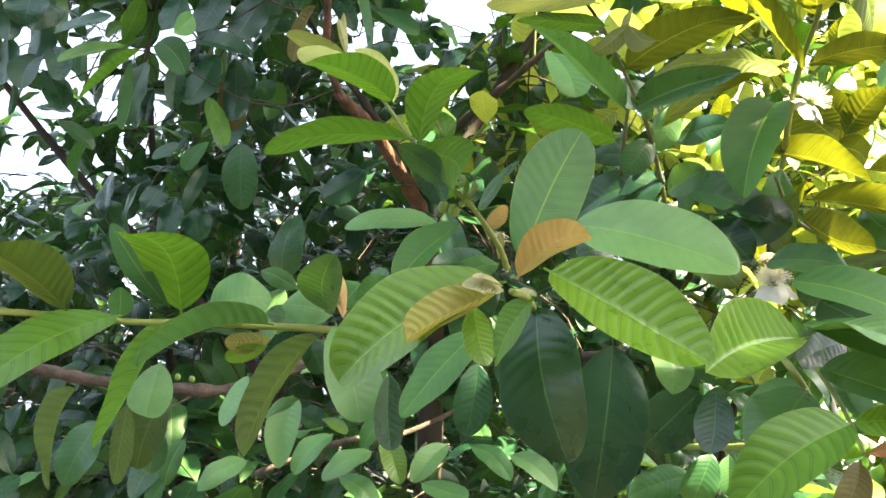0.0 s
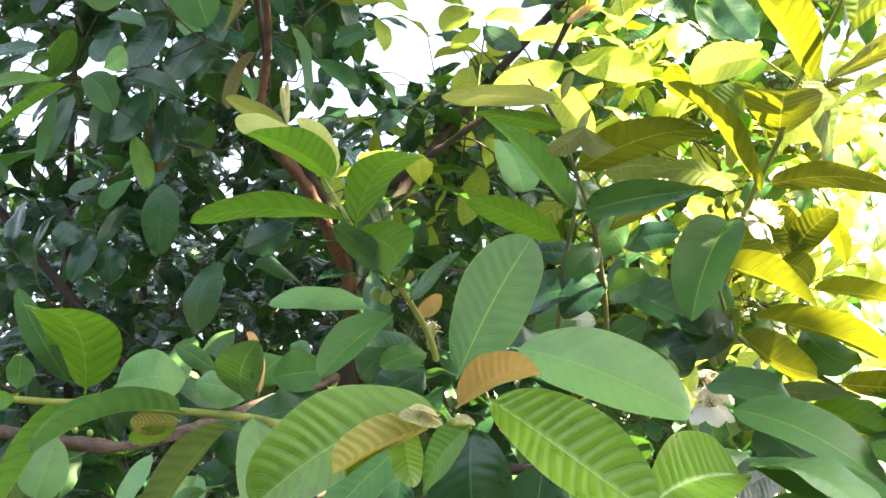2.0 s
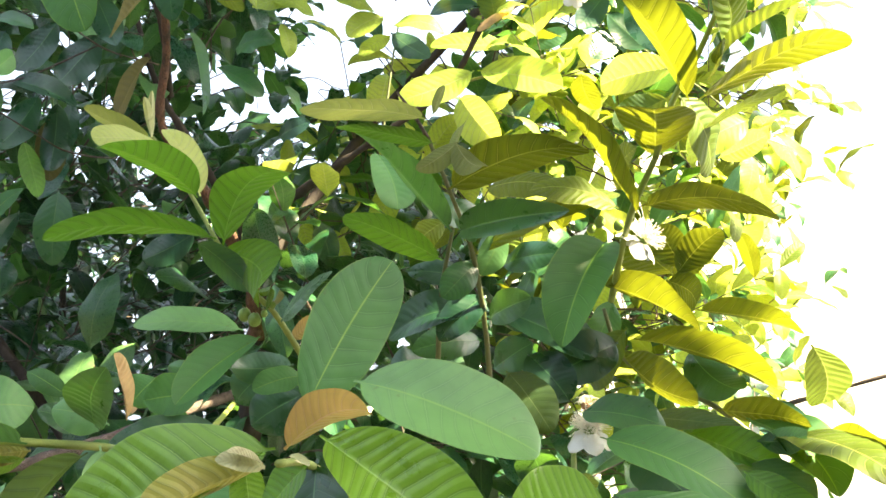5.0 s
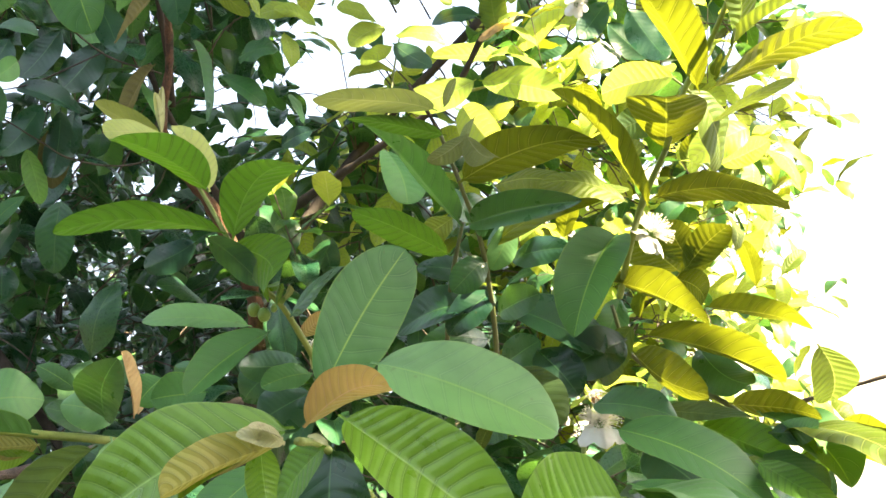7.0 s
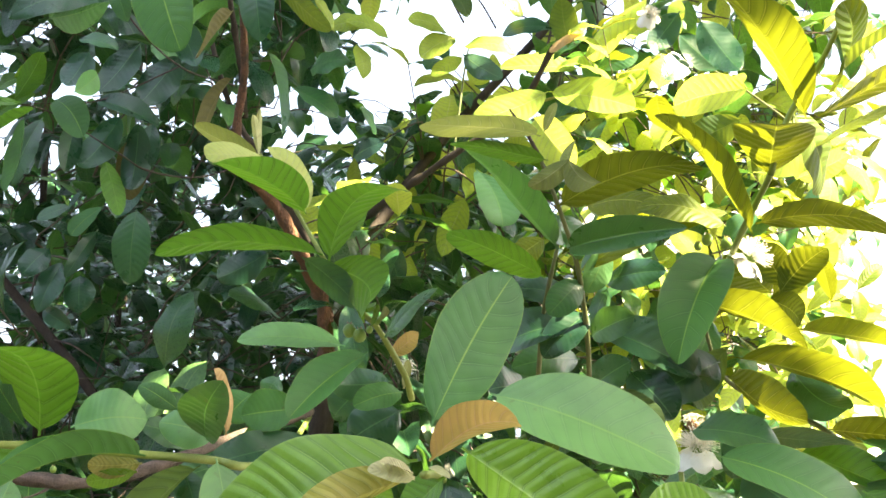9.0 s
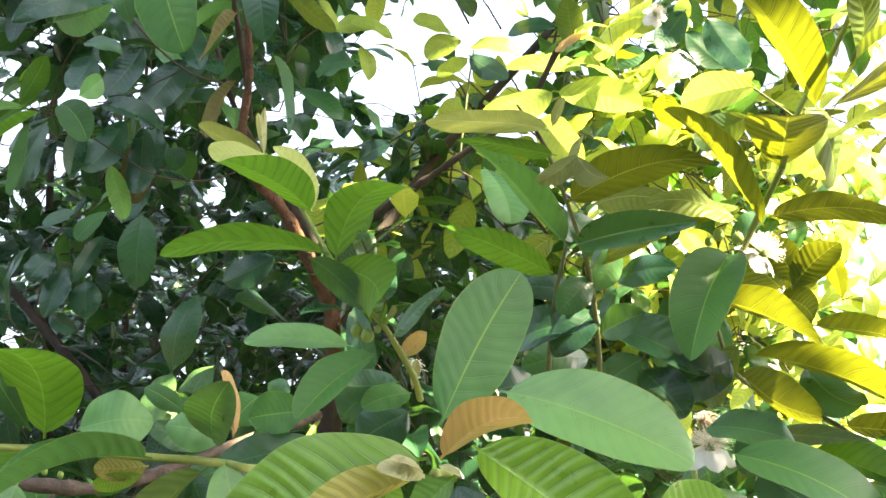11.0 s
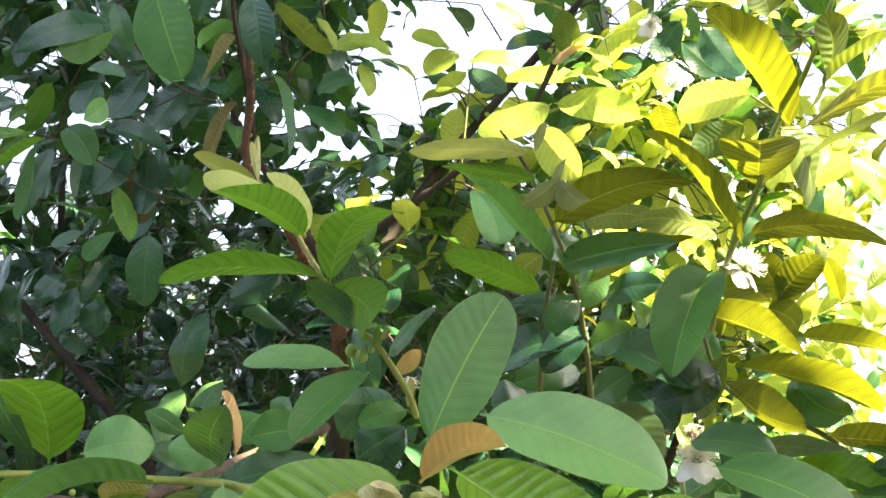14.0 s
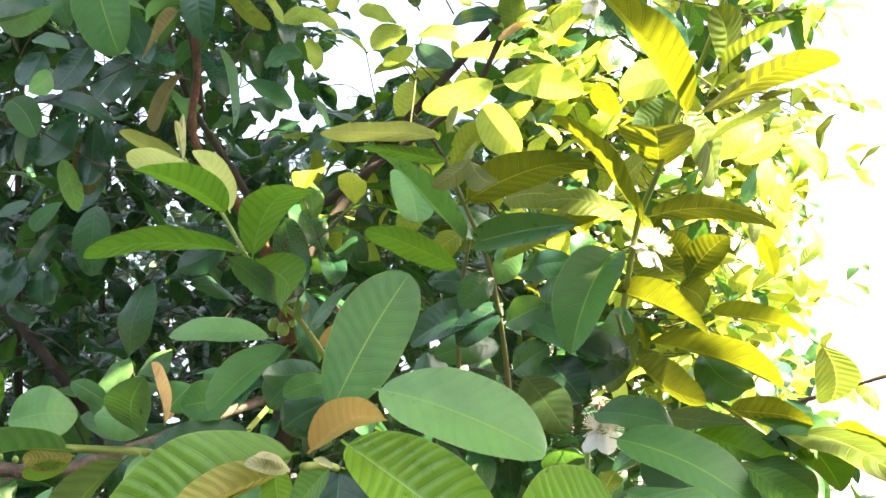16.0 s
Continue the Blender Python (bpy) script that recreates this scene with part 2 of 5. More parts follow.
    faces.append(tuple(len(verts) - 1 - k for k in range(sides)))
    return verts, faces


def blade(length, width, bend, fold, twist=0.0, ripple=0.0, wave=0.0, nu=24, nv=6, seed=0, dent=0.0, blunt=0.55, curl=0.0, heel=0.64, cup=None, sweep=0.0, veins=11):
    """A guava leaf along +x with its upper face to +z: arched by bend, its halves raised by fold degrees, rippled between the side veins."""
    rnd = random.Random(seed)
    ph, ph2 = rnd.uniform(0, 6), rnd.uniform(0, 6)
    u = np.linspace(0, 1, nu + 1)[:, None] * np.ones((1, 2 * nv + 1))
    v = np.ones((nu + 1, 1)) * np.linspace(-1, 1, 2 * nv + 1)[None, :]
    t = np.clip((u - 0.045) / 0.955, 0, 1)
    shape = t**heel * (1 - t) ** blunt
    shape = shape / shape.max()
    half = np.maximum(shape * width / 2, 0.0011)
    half = np.where(t >= 1, 0.0002, half) * (1 + 0.02 * np.sin(9 * u + ph) * np.sign(v))
    a = np.abs(v)
    fo = np.radians(fold) * (1 - 0.25 * u)
    tw = np.radians(twist) * u
    y = v * half * np.cos(fo)
    z = a * half * np.sin(fo)
    z = z - (rnd.uniform(-0.12, 0.24) if cup is None else cup) * half * a**2.0
    along = u + 0.016 * np.sin(2 * np.pi * 1.3 * u + ph) + 0.008 * np.sin(2 * np.pi * 3.7 * u + ph2) + 0.022 * (v > 0) + 0.006 * np.sin(5 * a + ph) * (v > 0)
    along = along * veins / 11
    if ripple:
        z = z + ripple * width * (1.0 + 0.5 * np.sin(7 * u + ph2 + 2 * v)) * (1.2 * np.abs(np.sin(np.pi * 11 * (along - 0.15 * a**1.25))) - 0.6) * np.sin(np.pi * np.clip(a, 0, 1) ** 0.8) * np.minimum(1, 6 * (1 - u)) * np.minimum(1, 6 * u)
    z = z + wave * width * np.sin(2 * np.pi * (2.3 * u) + ph + 1.3 * (v > 0)) * a**2
    z = z + dent * width * np.sin(2 * np.pi * 1.1 * u + ph2) * (1 - a) * 0.3
    y, z = y * np.cos(tw) - z * np.sin(tw), y * np.sin(tw) + z * np.cos(tw)
    slope = np.arctan(4 * bend * (1 - 2 * u))
    x = length * u - z * np.sin(slope)
    z = length * bend * 4 * u * (1 - u) + z * np.cos(slope)
    z = z - curl * length * (np.clip(u - 0.45, 0, 1) ** 2 - 0.3025 * u)
    y = y + sweep * length * 4 * u * (1 - u)
    verts = np.stack([x, y, z], -1).reshape(-1, 3)
    m = 2 * nv + 1
    i = (np.arange(nu)[:, None] * m + np.arange(2 * nv)[None, :]).reshape(-1)
    quads = np.stack([i, i + m, i + m + 1, i + 1], -1)
    uv = np.stack([along, v * 0.5 + 0.5], -1).reshape(-1, 2)
    return verts, quads, uv


def blade_mesh(name, shapes, material):
    """One mesh from blades: each (verts, quads, uv)."""
    verts = np.concatenate([s[0] for s in shapes])
    starts = np.cumsum([0] + [len(s[0]) for s in shapes[:-1]])
    quads = np.concatenate([s[1] + k for s, k in zip(shapes, starts)])
    uv = np.concatenate([s[2] for s in shapes])
    me = bpy.data.meshes.new(name)
    me.from_pydata(verts.tolist(), [], quads.tolist())
    layer = me.uv_layers.new(name="UVMap")
    layer.data.foreach_set("uv", uv[quads.reshape(-1)].reshape(-1).astype(np.float32))
    me.polygons.foreach_set("use_smooth", np.ones(len(me.polygons), dtype=bool))
    me.materials.append(material)
    return me


def frame_of(along, up):
    """The turn that lays +x along the first way and +z towards the second."""
    a = Vector(along).normalized()
    n = Vector(up)
    n = (n - a * n.dot(a)).normalized()
    s = n.cross(a)
    return Matrix((a, s, n)).transposed().to_4x4()


made_leaves = [0]


def leaf(shoot, base, tip, up, width, material, bend=0.1, fold=8.0, twist=0.0, ripple=0.0025, wave=0.03, label=""):
    """A leaf of a shoot from its base to its tip, with its upper face towards up."""
    made_leaves[0] += 1
    base, tip = Vector(base), Vector(tip)
    rnd = random.Random(made_leaves[0] * 7)
    plain = wave <= 0.011
    blunt = 0.38 if wave == 0 else 0.45 if plain else rnd.uniform(0.56, 0.72)
    if not plain:
        twist += rnd.uniform(-16, 16)
        bend += rnd.uniform(-0.01, 0.06)
    shape = blade((tip - base).length, width, bend, fold, twist, ripple, wave, 105, 7, made_leaves[0], 0.04, blunt, 0.0 if plain else rnd.uniform(-0.05, 0.3))
    ob = part("leaf", blade_mesh("leaf", [shape], material), material, shoot, base - shoot.location, label)
    ob.rotation_euler = frame_of(tip - base, up).to_euler()
    return ob


def grown(shoot, base, tip, up, width, material, bend, fold, twist, ripple, curl, blunt, heel, cup, sweep):
    """A leaf of a shoot with its own outline: blunt and heel shape its two ends, cup its cross section, sweep its sideways curve."""
    made_leaves[0] += 1
    base, tip = Vector(base), Vector(tip)
    shape = blade((tip - base).length, width, bend, fold, twist, ripple, 0.012, 105, 9, made_leaves[0], 0.02, blunt, curl, heel, cup, sweep, 14 if material is YOUNG else 11)
    ob = part("leaf", blade_mesh("leaf", [shape], material), material, shoot, base - shoot.location)
    ob.rotation_euler = frame_of(tip - base, up).to_euler()
    return ob


def stem(shoot, points, r0, r1, material, name="stem", knots=0.12, sides=9):
    o = shoot.location
    woody = material in (BARK, BARK_RED, TWIG)
    shape = tube([Vector(p) - o for p in points], r0, r1, 16 if woody else sides, 16 if woody else 6, 0.34 if woody else knots)
    return part(name, shape, material, shoot)


def ball(r, seed=0, squash=1.0, nu=12, nv=8):
    verts, faces = [Vector((0, 0, r * squash))], []
    for i in range(1, nv):
        th = math.pi * i / nv
        for k in range(nu):
            a = 2 * math.pi * k / nu
            q = Vector((math.sin(th) * math.cos(a), math.sin(th) * math.sin(a), math.cos(th) * squash))
            verts.append(q * r * (1 + 0.06 * noise.noise(q * 2 + Vector((seed, 0, 0)))))
    verts.append(Vector((0, 0, -r * squash)))
    for k in range(nu):
        faces.append((0, 1 + k, 1 + (k + 1) % nu))
        for i in range(nv - 2):
            b = 1 + i * nu
            faces.append((b + k, b + nu + k, b + nu + (k + 1) % nu, b + (k + 1) % nu))
        b = 1 + (nv - 2) * nu
        faces.append((b + k, len(verts) - 1, b + (k + 1) % nu))
    return verts, faces


def berry(shoot, at, r, toward=(0, -0.3, 1)):
    """A small unripe guava fruit with its dry crown."""
    o = Vector(at) - shoot.location
    fruit = part("fruit", ball(r, at[0] * 50, 1.12), BERRY, shoot, o, "small round unripe green fruit")
    fruit.rotation_euler = Vector(toward).to_track_quat("Z", "Y").to_euler()
    crown = []
    faces = []
    for k in range(5):
        a = 2 * math.pi * k / 5
        for da, rr, zz in ((-0.35, 0.35, 1.05), (0.35, 0.35, 1.05), (0.0, 0.62, 1.35)):
            crown.append(Vector((math.cos(a + da) * rr * r, math.sin(a + da) * rr * r, zz * r)))
        faces.append((3 * k, 3 * k + 1, 3 * k + 2))
    part("calyx", (crown, faces), WITHERED, fruit)
    return fruit


# ---- ground and walls ----
def sheet(name, x0, x1, y0, y1, n, height, material, label, category):
    verts, faces = [], []
    for i in range(n + 1):
        for j in range(n + 1):
            x, y = x0 + (x1 - x0) * i / n, y0 + (y1 - y0) * j / n
            verts.append((x, y, height(x, y)))
    for i in range(n):
        for j in range(n):
            k = i * (n + 1) + j
            faces.append((k, k + n + 1, k + n + 2, k + 1))
    me = bpy.data.meshes.new(name)
    me.from_pydata(verts, [], faces)
    me.polygons.foreach_set("use_smooth", [True] * len(faces))
    me.materials.append(material)
    return tagged(new(name, me), label, category, kind="structure")


def block(name, lo, hi, material, label, category, edge=0.012, turn=0.0):
    bm = bmesh.new()
    bmesh.ops.create_cube(bm, size=1)
    for q in bm.verts:
        q.co = Vector([lo[k] + (hi[k] - lo[k]) * (q.co[k] + 0.5) for k in range(3)])
    bmesh.ops.bevel(bm, geom=bm.edges[:], offset=edge, segments=2, affect="EDGES")
    me = bpy.data.meshes.new(name)
    bm.to_mesh(me)
    bm.free()
    me.materials.append(material)
    ob = new(name, me)
    ob.rotation_euler.z = radians(turn)
    return tagged(ob, label, category, kind="structure")


sheet("ground", -400, 400, -400, 400, 40, lambda x, y: 0.0, SOIL, "dark garden soil under the guava tree", "ground")
# unseen wall added behind the camera to cut skylight from the front
block("wall_house", (-7.0, -2.7, -0.1), (7.0, -2.5, 4.2), CONCRETE, "unseen grey plastered wall added to block skylight", "wall")
block("wall_back", (0.9, 6.3, -0.1), (9.0, 6.5, 3.4), PLASTER, "white plastered garden wall in full sun", "wall")


# ---- flowers ----
def flower(shoot, at, facing, size=0.019):
    """A white guava blossom: cup, petals bent back, a puff of stamens."""
    cup = part("flower", ball(size * 0.30, 3, 0.8), BERRY, shoot, Vector(at) - shoot.location, "open white blossom with a puff of cream stamens")
    cup.rotation_euler = Vector(facing).to_track_quat("Z", "Y").to_euler()
    rnd = random.Random(int(at[0] * 1000))
    for k in range(5):
        a = 2 * math.pi * k / 5 + rnd.uniform(-0.15, 0.15)
        v, q, uv = blade(size * rnd.uniform(1.15, 1.35), size * 0.95, 0.10, -14, 0, 0, 0.05, 10, 4, k)
        p = part("petal", blade_mesh("petal", [(v, q, uv)], PETAL), PETAL, cup)
        out = Vector((math.cos(a), math.sin(a), rnd.uniform(-0.85, -0.35)))
        p.rotation_euler = frame_of(out, (0, 0, 1)).to_euler()
    verts, faces = [], []
    for k in range(240):
        th, a = math.acos(1 - rnd.random() * 0.95), rnd.uniform(0, 2 * math.pi)
        d = Vector((math.sin(th) * math.cos(a), math.sin(th) * math.sin(a), math.cos(th)))
        line = [d * size * 0.2, d * size * rnd.uniform(0.5, 0.65) + Vector((0, 0, 0.04 * size)), d * size * rnd.uniform(0.68, 1.0)]
        v, f = tube(line, 0.00022, 0.00018, 3, 2)
        n = len(verts)
        verts += v
        faces += [tuple(n + i for i in g) for g in f]
        v, f = ball(0.00055, k, 1.0, 5, 3)
        n = len(verts)
        verts += [q + line[-1] for q in v]
        faces += [tuple(n + i for i in g) for g in f]
    part("stamen_puff", (verts, faces), STAMEN, cup)
    return cup


def withered(shoot, at, facing, size=0.011):
    """A faded blossom: brown cup and shrunken threads."""
    cup = part("withered_flower", ball(size * 0.5, 5, 0.9), WITHERED, shoot, Vector(at) - shoot.location, "shrivelled brown spent blossom")
    cup.rotation_euler = Vector(facing).to_track_quat("Z", "Y").to_euler()
    rnd = random.Random(int(at[0] * 977))
    verts, faces = [], []
    for k in range(46):
        a, th = rnd.uniform(0, 6.28), rnd.uniform(0.1, 1.3)
        d = Vector((math.sin(th) * math.cos(a), math.sin(th) * math.sin(a), math.cos(th)))
        line = [d * size * 0.3, d * size * 0.8, d * size * 1.0 + Vector((rnd.uniform(-1, 1), rnd.uniform(-1, 1), -0.6)) * size * 0.4]
        v, f = tube(line, 0.0005, 0.0003, 4, 2)
        n = len(verts)
        verts += v
        faces += [tuple(n + i for i in g) for g in f]
    part("stamen_puff", (verts, faces), STAMEN, cup)
    return cup


# ---- foliage behind ----
LEAF_MIX = (MATURE, MATURE, MATURE, DARK_SHADED, DARK_SHADED, PALE, UNDER_SUNNY, SUNLIT, MID, GREEN)
rng = random.Random(11)
SHAPES = [blade(1.0, rng.uniform(0.38, 0.54), rng.uniform(0.03, 0.18), rng.uniform(2, 26), rng.uniform(-25, 25), 0, 0.04, 16, 4, 100 + i, 0.06, rng.uniform(0.58, 0.8), rng.uniform(-0.05, 0.4)) for i in range(12)]
PLAIN = [blade(1.0, rng.uniform(0.44, 0.56), rng.uniform(0.03, 0.16), rng.uniform(2, 22), rng.uniform(-12, 12), 0, 0.03, 5, 1, 200 + i) for i in range(6)]
SHARED = {(m.name, i): blade_mesh("leaf", [s], m) for m in {m.name: m for m in LEAF_MIX}.values() for i, s in enumerate(SHAPES)}


def set_leaves(start, end, rnd, pairs, size):
    """Places for opposite pairs of leaves along a twig: turns with place and size."""
    a, b = Vector(start), Vector(end)
    d = (b - a).normalized()
    out = []
    spin = rnd.uniform(0, 6.28)
    for k in range(pairs):
        q = a.lerp(b, (k + 1) / pairs)
        spin += 1.57 + rnd.uniform(-0.3, 0.3)
        side = d.cross(Vector((math.cos(spin), 0.3, math.sin(spin)))).normalized()
        for s in (1, -1):
            way = (side * s + d * rnd.uniform(0.2, 0.9) + Vector((0, 0, rnd.uniform(-0.75, 0.15)))).normalized()
            up = Vector((rnd.uniform(-0.5, 0.5), rnd.uniform(-0.9, 0.3), 1.0))
            out.append(Matrix.Translation(q) @ frame_of(way, up) @ Matrix.Scale(size * rnd.uniform(0.7, 1.2), 4))
    return out


def moved(shape, m):
    v = shape[0] @ np.array(m.to_3x3()).T + np.array(m.translation)
    return v, shape[1], shape[2]


def limb_point(limb, q):
    line = spline(limb, 8)
    return min(line, key=lambda p: (p - q).length)


def branch(limb, r0, r1, centres, rnd, label, near=True, size=0.112, mix=LEAF_MIX, material=BARK, length=(0.10, 0.30)):
    """A limb with twigs towards the centres and leaves along the twigs."""
    e = thing("guava_branch", limb[0], label, "branch", "branches of the guava tree")
    o = e.location
    part("limb", tube([Vector(p) - o for p in limb], r0, r1, 9, 8, 0.15), material, e)
    far = {}
    tv, tf = [], []
    for c in centres:
        c = Vector(c)
        root = limb_point(limb, c)
        way = ((c - root).normalized() + Vector((rnd.uniform(-0.9, 0.9), rnd.uniform(-0.9, 0.5), rnd.uniform(-0.5, 0.8)))).normalized()
        start = c - way * rnd.uniform(*length)
        end = c + way * 0.08
        gap = (root - start).length
        root = start.lerp(root, min(1.0, 0.16 / max(gap, 0.01)))
        v, f = tube([root - o, root.lerp(start, 0.5) - o + Vector((0, 0, 0.02)), start - o, end - o], 0.0022 * min(1.0, size / 0.11), 0.0012 * min(1.0, size / 0.11), 5, 3)
        n = len(tv)
        tv += v
        tf += [tuple(n + i for i in g) for g in f]
        for m in set_leaves(start, end, rnd, rnd.randint(3, 5), size):
            mat = rnd.choice(mix)
            # low leaves of sunny limbs turn darker: shade put into their colour
            if SUNLIT in mix and near != 2 and m.translation.z < 1.66 + 0.17 * (m.translation.y - 0.1):
                mat = rnd.choice((MATURE, DARK_SHADED, MATURE))
            if near:
                k = rnd.randrange(len(SHAPES))
                ob = part("leaf", SHARED[mat.name, k], mat, e)
                ob.matrix_basis = Matrix.Translation(-o) @ m
            else:
                far.setdefault(mat.name, (mat, []))[1].append(moved(rnd.choice(SHAPES), Matrix.Translation(-o) @ m))
    tagged(part("twig_spray", (tv, tf), TWIG, e), kind="stuff")
    for mat, shapes in far.values():
        tagged(part("foliage", blade_mesh("foliage", shapes, mat), mat, e), kind="stuff")
    return e


def scatter(rnd, n, x, y, z, keep):
    out = []
    while len(out) < n:
        q = (rnd.uniform(*x), rnd.uniform(*y), rnd.uniform(*z))
        if keep(*q):
            out.append(q)
    return out


def inside(x, y, z):
    """Within the crown: open to the wall on one side and to the sky above its far shoulder."""
    if x > 0.06 + 0.385 * (y - 0.12):
        return False
    if y < 1.75 and x < 0.45 and z > 1.4:
        return False
    if x < -0.30 * y and 1.57 + 0.19 * y < z < 1.57 + 0.35 * y and noise.noise((6 * x, 6 * y, 6 * z)) < 0.25:
        return False
    rise = 0.50 if x > 0.1 + 0.09 * y else 0.335 if x > 0.09 - 0.06 * y else 0.56
    if x > -0.15 * y and z > 1.66 + (rise + 0.05 * noise.noise((4 * x, 4 * y, 7))) * (y - 0.1):
        return False
    return True


brn = random.Random(5)
branch([(-0.08, 2.25, 0.0), (-0.10, 2.22, 0.8), (-0.07, 2.14, 1.6), (-0.06, 2.1, 1.95)], 0.030, 0.018, scatter(brn, 78, (-0.95, 0.6), (1.65, 2.4), (0.85, 1.68), inside), brn, "lower trunk of the guava tree with low leafy twigs", mix=(MATURE, MID, MID, MATURE, DARK_SHADED))
branch([(-0.10, 2.22, 1.2), (-0.5, 2.4, 1.7), (-0.9, 2.5, 2.1), (-1.3, 2.5, 2.6)], 0.014, 0.006, scatter(brn, 95, (-1.5, -0.1), (1.95, 2.7), (1.4, 2.9), inside), brn, "long side limb with dense shaded dark green leaves", mix=(MATURE, MATURE, DARK_SHADED, DARK_SHADED, PALE))
branch([(-0.06, 2.1, 1.95), (0.1, 2.25, 2.25), (0.35, 2.3, 2.6), (0.55, 2.2, 2.95)], 0.012, 0.006, scatter(brn, 92, (-0.1, 0.85), (2.0, 2.6), (1.6, 2.9), inside), brn, "upright limb with sunlit yellow-green leaves", mix=(MATURE, SUNLIT, SUNLIT, GREEN, MATURE))
branch([(-0.25, 2.1, 2.6), (-0.5, 2.2, 2.8), (-0.9, 2.2, 3.0)], 0.010, 0.005, scatter(brn, 36, (-1.2, -0.1), (1.9, 2.5), (2.3, 3.0), inside), brn, "high limb with shaded hanging leaves", mix=(MATURE, MATURE, DARK_SHADED, DARK_SHADED, PALE))
branch([(0.3, 3.3, 0.0), (0.35, 3.2, 1.2), (0.5, 3.0, 2.0), (0.8, 2.9, 2.9)], 0.020, 0.006, scatter(brn, 90, (0.0, 1.25), (2.5, 3.6), (0.9, 2.75), inside), brn, "farther limb with sunlit leaves before the white wall", False, mix=(MATURE, GREEN, SUNLIT, SUNLIT, DARK_SHADED))
# the limbs behind are mixed darker: their shade is put into the leaf colour
branch([(-0.8, 3.4, 0.0), (-0.85, 3.3, 1.2), (-0.9, 3.1, 2.2), (-1.0, 3.2, 3.2)], 0.018, 0.006, scatter(brn, 560, (-2.0, 0.3), (2.6, 3.8), (0.5, 3.2), inside), brn, "farther limb with small shaded dark green leaves", False, mix=(MATURE, DARK_SHADED, DARK_SHADED, MATURE, DARK_SHADED))
branch([(-0.9, 4.6, 0.0), (-0.9, 4.5, 1.2), (-1.0, 4.4, 2.2), (-1.0, 4.3, 3.2)], 0.022, 0.006, scatter(brn, 720, (-2.6, 0.8), (3.8, 5.0), (0.4, 2.8), inside), brn, "tall limb with dim dark green leaves", False, size=0.115, mix=(DARK_SHADED, DARK_SHADED, MATURE))
branch([(-1.2, 5.4, 0.0), (-1.2, 5.4, 1.0), (-1.3, 5.5, 1.8), (-1.2, 5.4, 2.4)], 0.04, 0.01, scatter(brn, 640, (-3.4, 0.9), (4.9, 6.0), (0.3, 2.7), inside), brn, "dim leafy limb at the back of the tree", False, size=0.14, mix=(DARK_SHADED, DARK_SHADED, MATURE))
branch([(0.7, 4.6, 0.0), (0.7, 4.5, 0.8), (0.8, 4.4, 1.4), (0.9, 4.4, 1.9)], 0.03, 0.01, scatter(brn, 230, (-0.1, 1.75), (3.5, 5.2), (0.4, 1.95), inside), brn, "low dim limb with dark green leaves near the ground", False, size=0.12, mix=(DARK_SHADED, DARK_SHADED, MATURE))
branch([(0.42, 1.9, 0.7), (0.5, 1.75, 1.1), (0.62, 1.6, 1.35)], 0.008, 0.004, scatter(brn, 26, (0.42, 0.95), (1.3, 2.0), (1.15, 1.56), lambda x, y, z: x < 0.17 + 0.42 * (y - 0.12)), brn, "low twig with small half-shaded green leaves", near=2, size=0.085, mix=(UNDER_SUNNY, MATURE, GREEN))
branch([(0.45, 2.4, 1.3), (0.55, 2.3, 1.7), (0.7, 2.3, 2.1), (0.8, 2.3, 2.5)], 0.010, 0.004, scatter(brn, 120, (0.35, 0.98), (1.85, 2.6), (1.72, 2.45), lambda x, y, z: x < 0.13 + 0.39 * (y - 0.12)), brn, "thin limb with small sunlit leaves before the white wall", near=2, size=0.075, mix=(SUNLIT, UNDER_SUNNY, SUNLIT, MATURE))

# an unseen tree added at the garden's edge; its crown shades part of the guava
SHADE = 2.8
tree_at = Vector((2.9, -1.7, 0))
added_shade_tree = thing("added_shade_tree", tree_at, "unseen tree added to cast shade on the guava", "tree")
part("trunk", tube([(0, 0, 0), (0.05, 0.1, 2.0), (-0.2, 0.2, 3.2), (-0.5, 0.6, 4.6)], 0.16, 0.06, 12, 6, 0.12), BARK, added_shade_tree)


def under_crown(x, y):
    """Where the added crown casts its shade, on a level 2.2 m up: its sunny rim, covers that shade chosen leaves and
    gaps that spare others.
    """
    covers = ((0.69, 0.742, 0.955, 1.03), (0.57, 0.607, 0.795, 0.838), (0.525, 0.56, 0.752, 0.782), (0.56, 0.635, 0.95, 1.06), (0.684, 0.718, 0.872, 0.915),
              (0.80, 1.5, 1.46, 1.68), (1.13, 1.5, 1.42, 2.05), (-0.12, 0.18, 1.60, 1.78), (0.59, 0.73, 1.18, 1.33), (0.085, 0.175, 1.85, 1.94), (0.09, 0.14, 1.95, 2.01), (0.24, 0.29, 1.82, 1.87))
    if any(a < x < b and c < y < d for a, b, c, d in covers):
        return True
    gaps = ((0.30, 0.37, 0.80, 0.84), (0.12, 0.16, 0.87, 0.91), (0.455, 0.58, 0.765, 0.855), (0.55, 0.64, 0.715, 0.845), (0.505, 0.64, 0.84, 1.06))
    if any(a < x < b and c < y < d for a, b, c, d in gaps):
        return False
    if y < 0.685 or (y < 0.77 and 0.30 < x < 0.54) or (0.64 < x < 0.815 and y < 0.875):
        return True
    limit = 0.465 if y < 0.80 else 0.505 if y < 1.06 else 0.62 if y < 1.28 else 0.95 if y < 1.52 else 0.5
    if y < 1.66 and x < limit:
        return True
    return (y > 1.66 and x < -0.02) or (y > 2.25 and x < 0.85) or (y > 2.15 and x < 0.3)


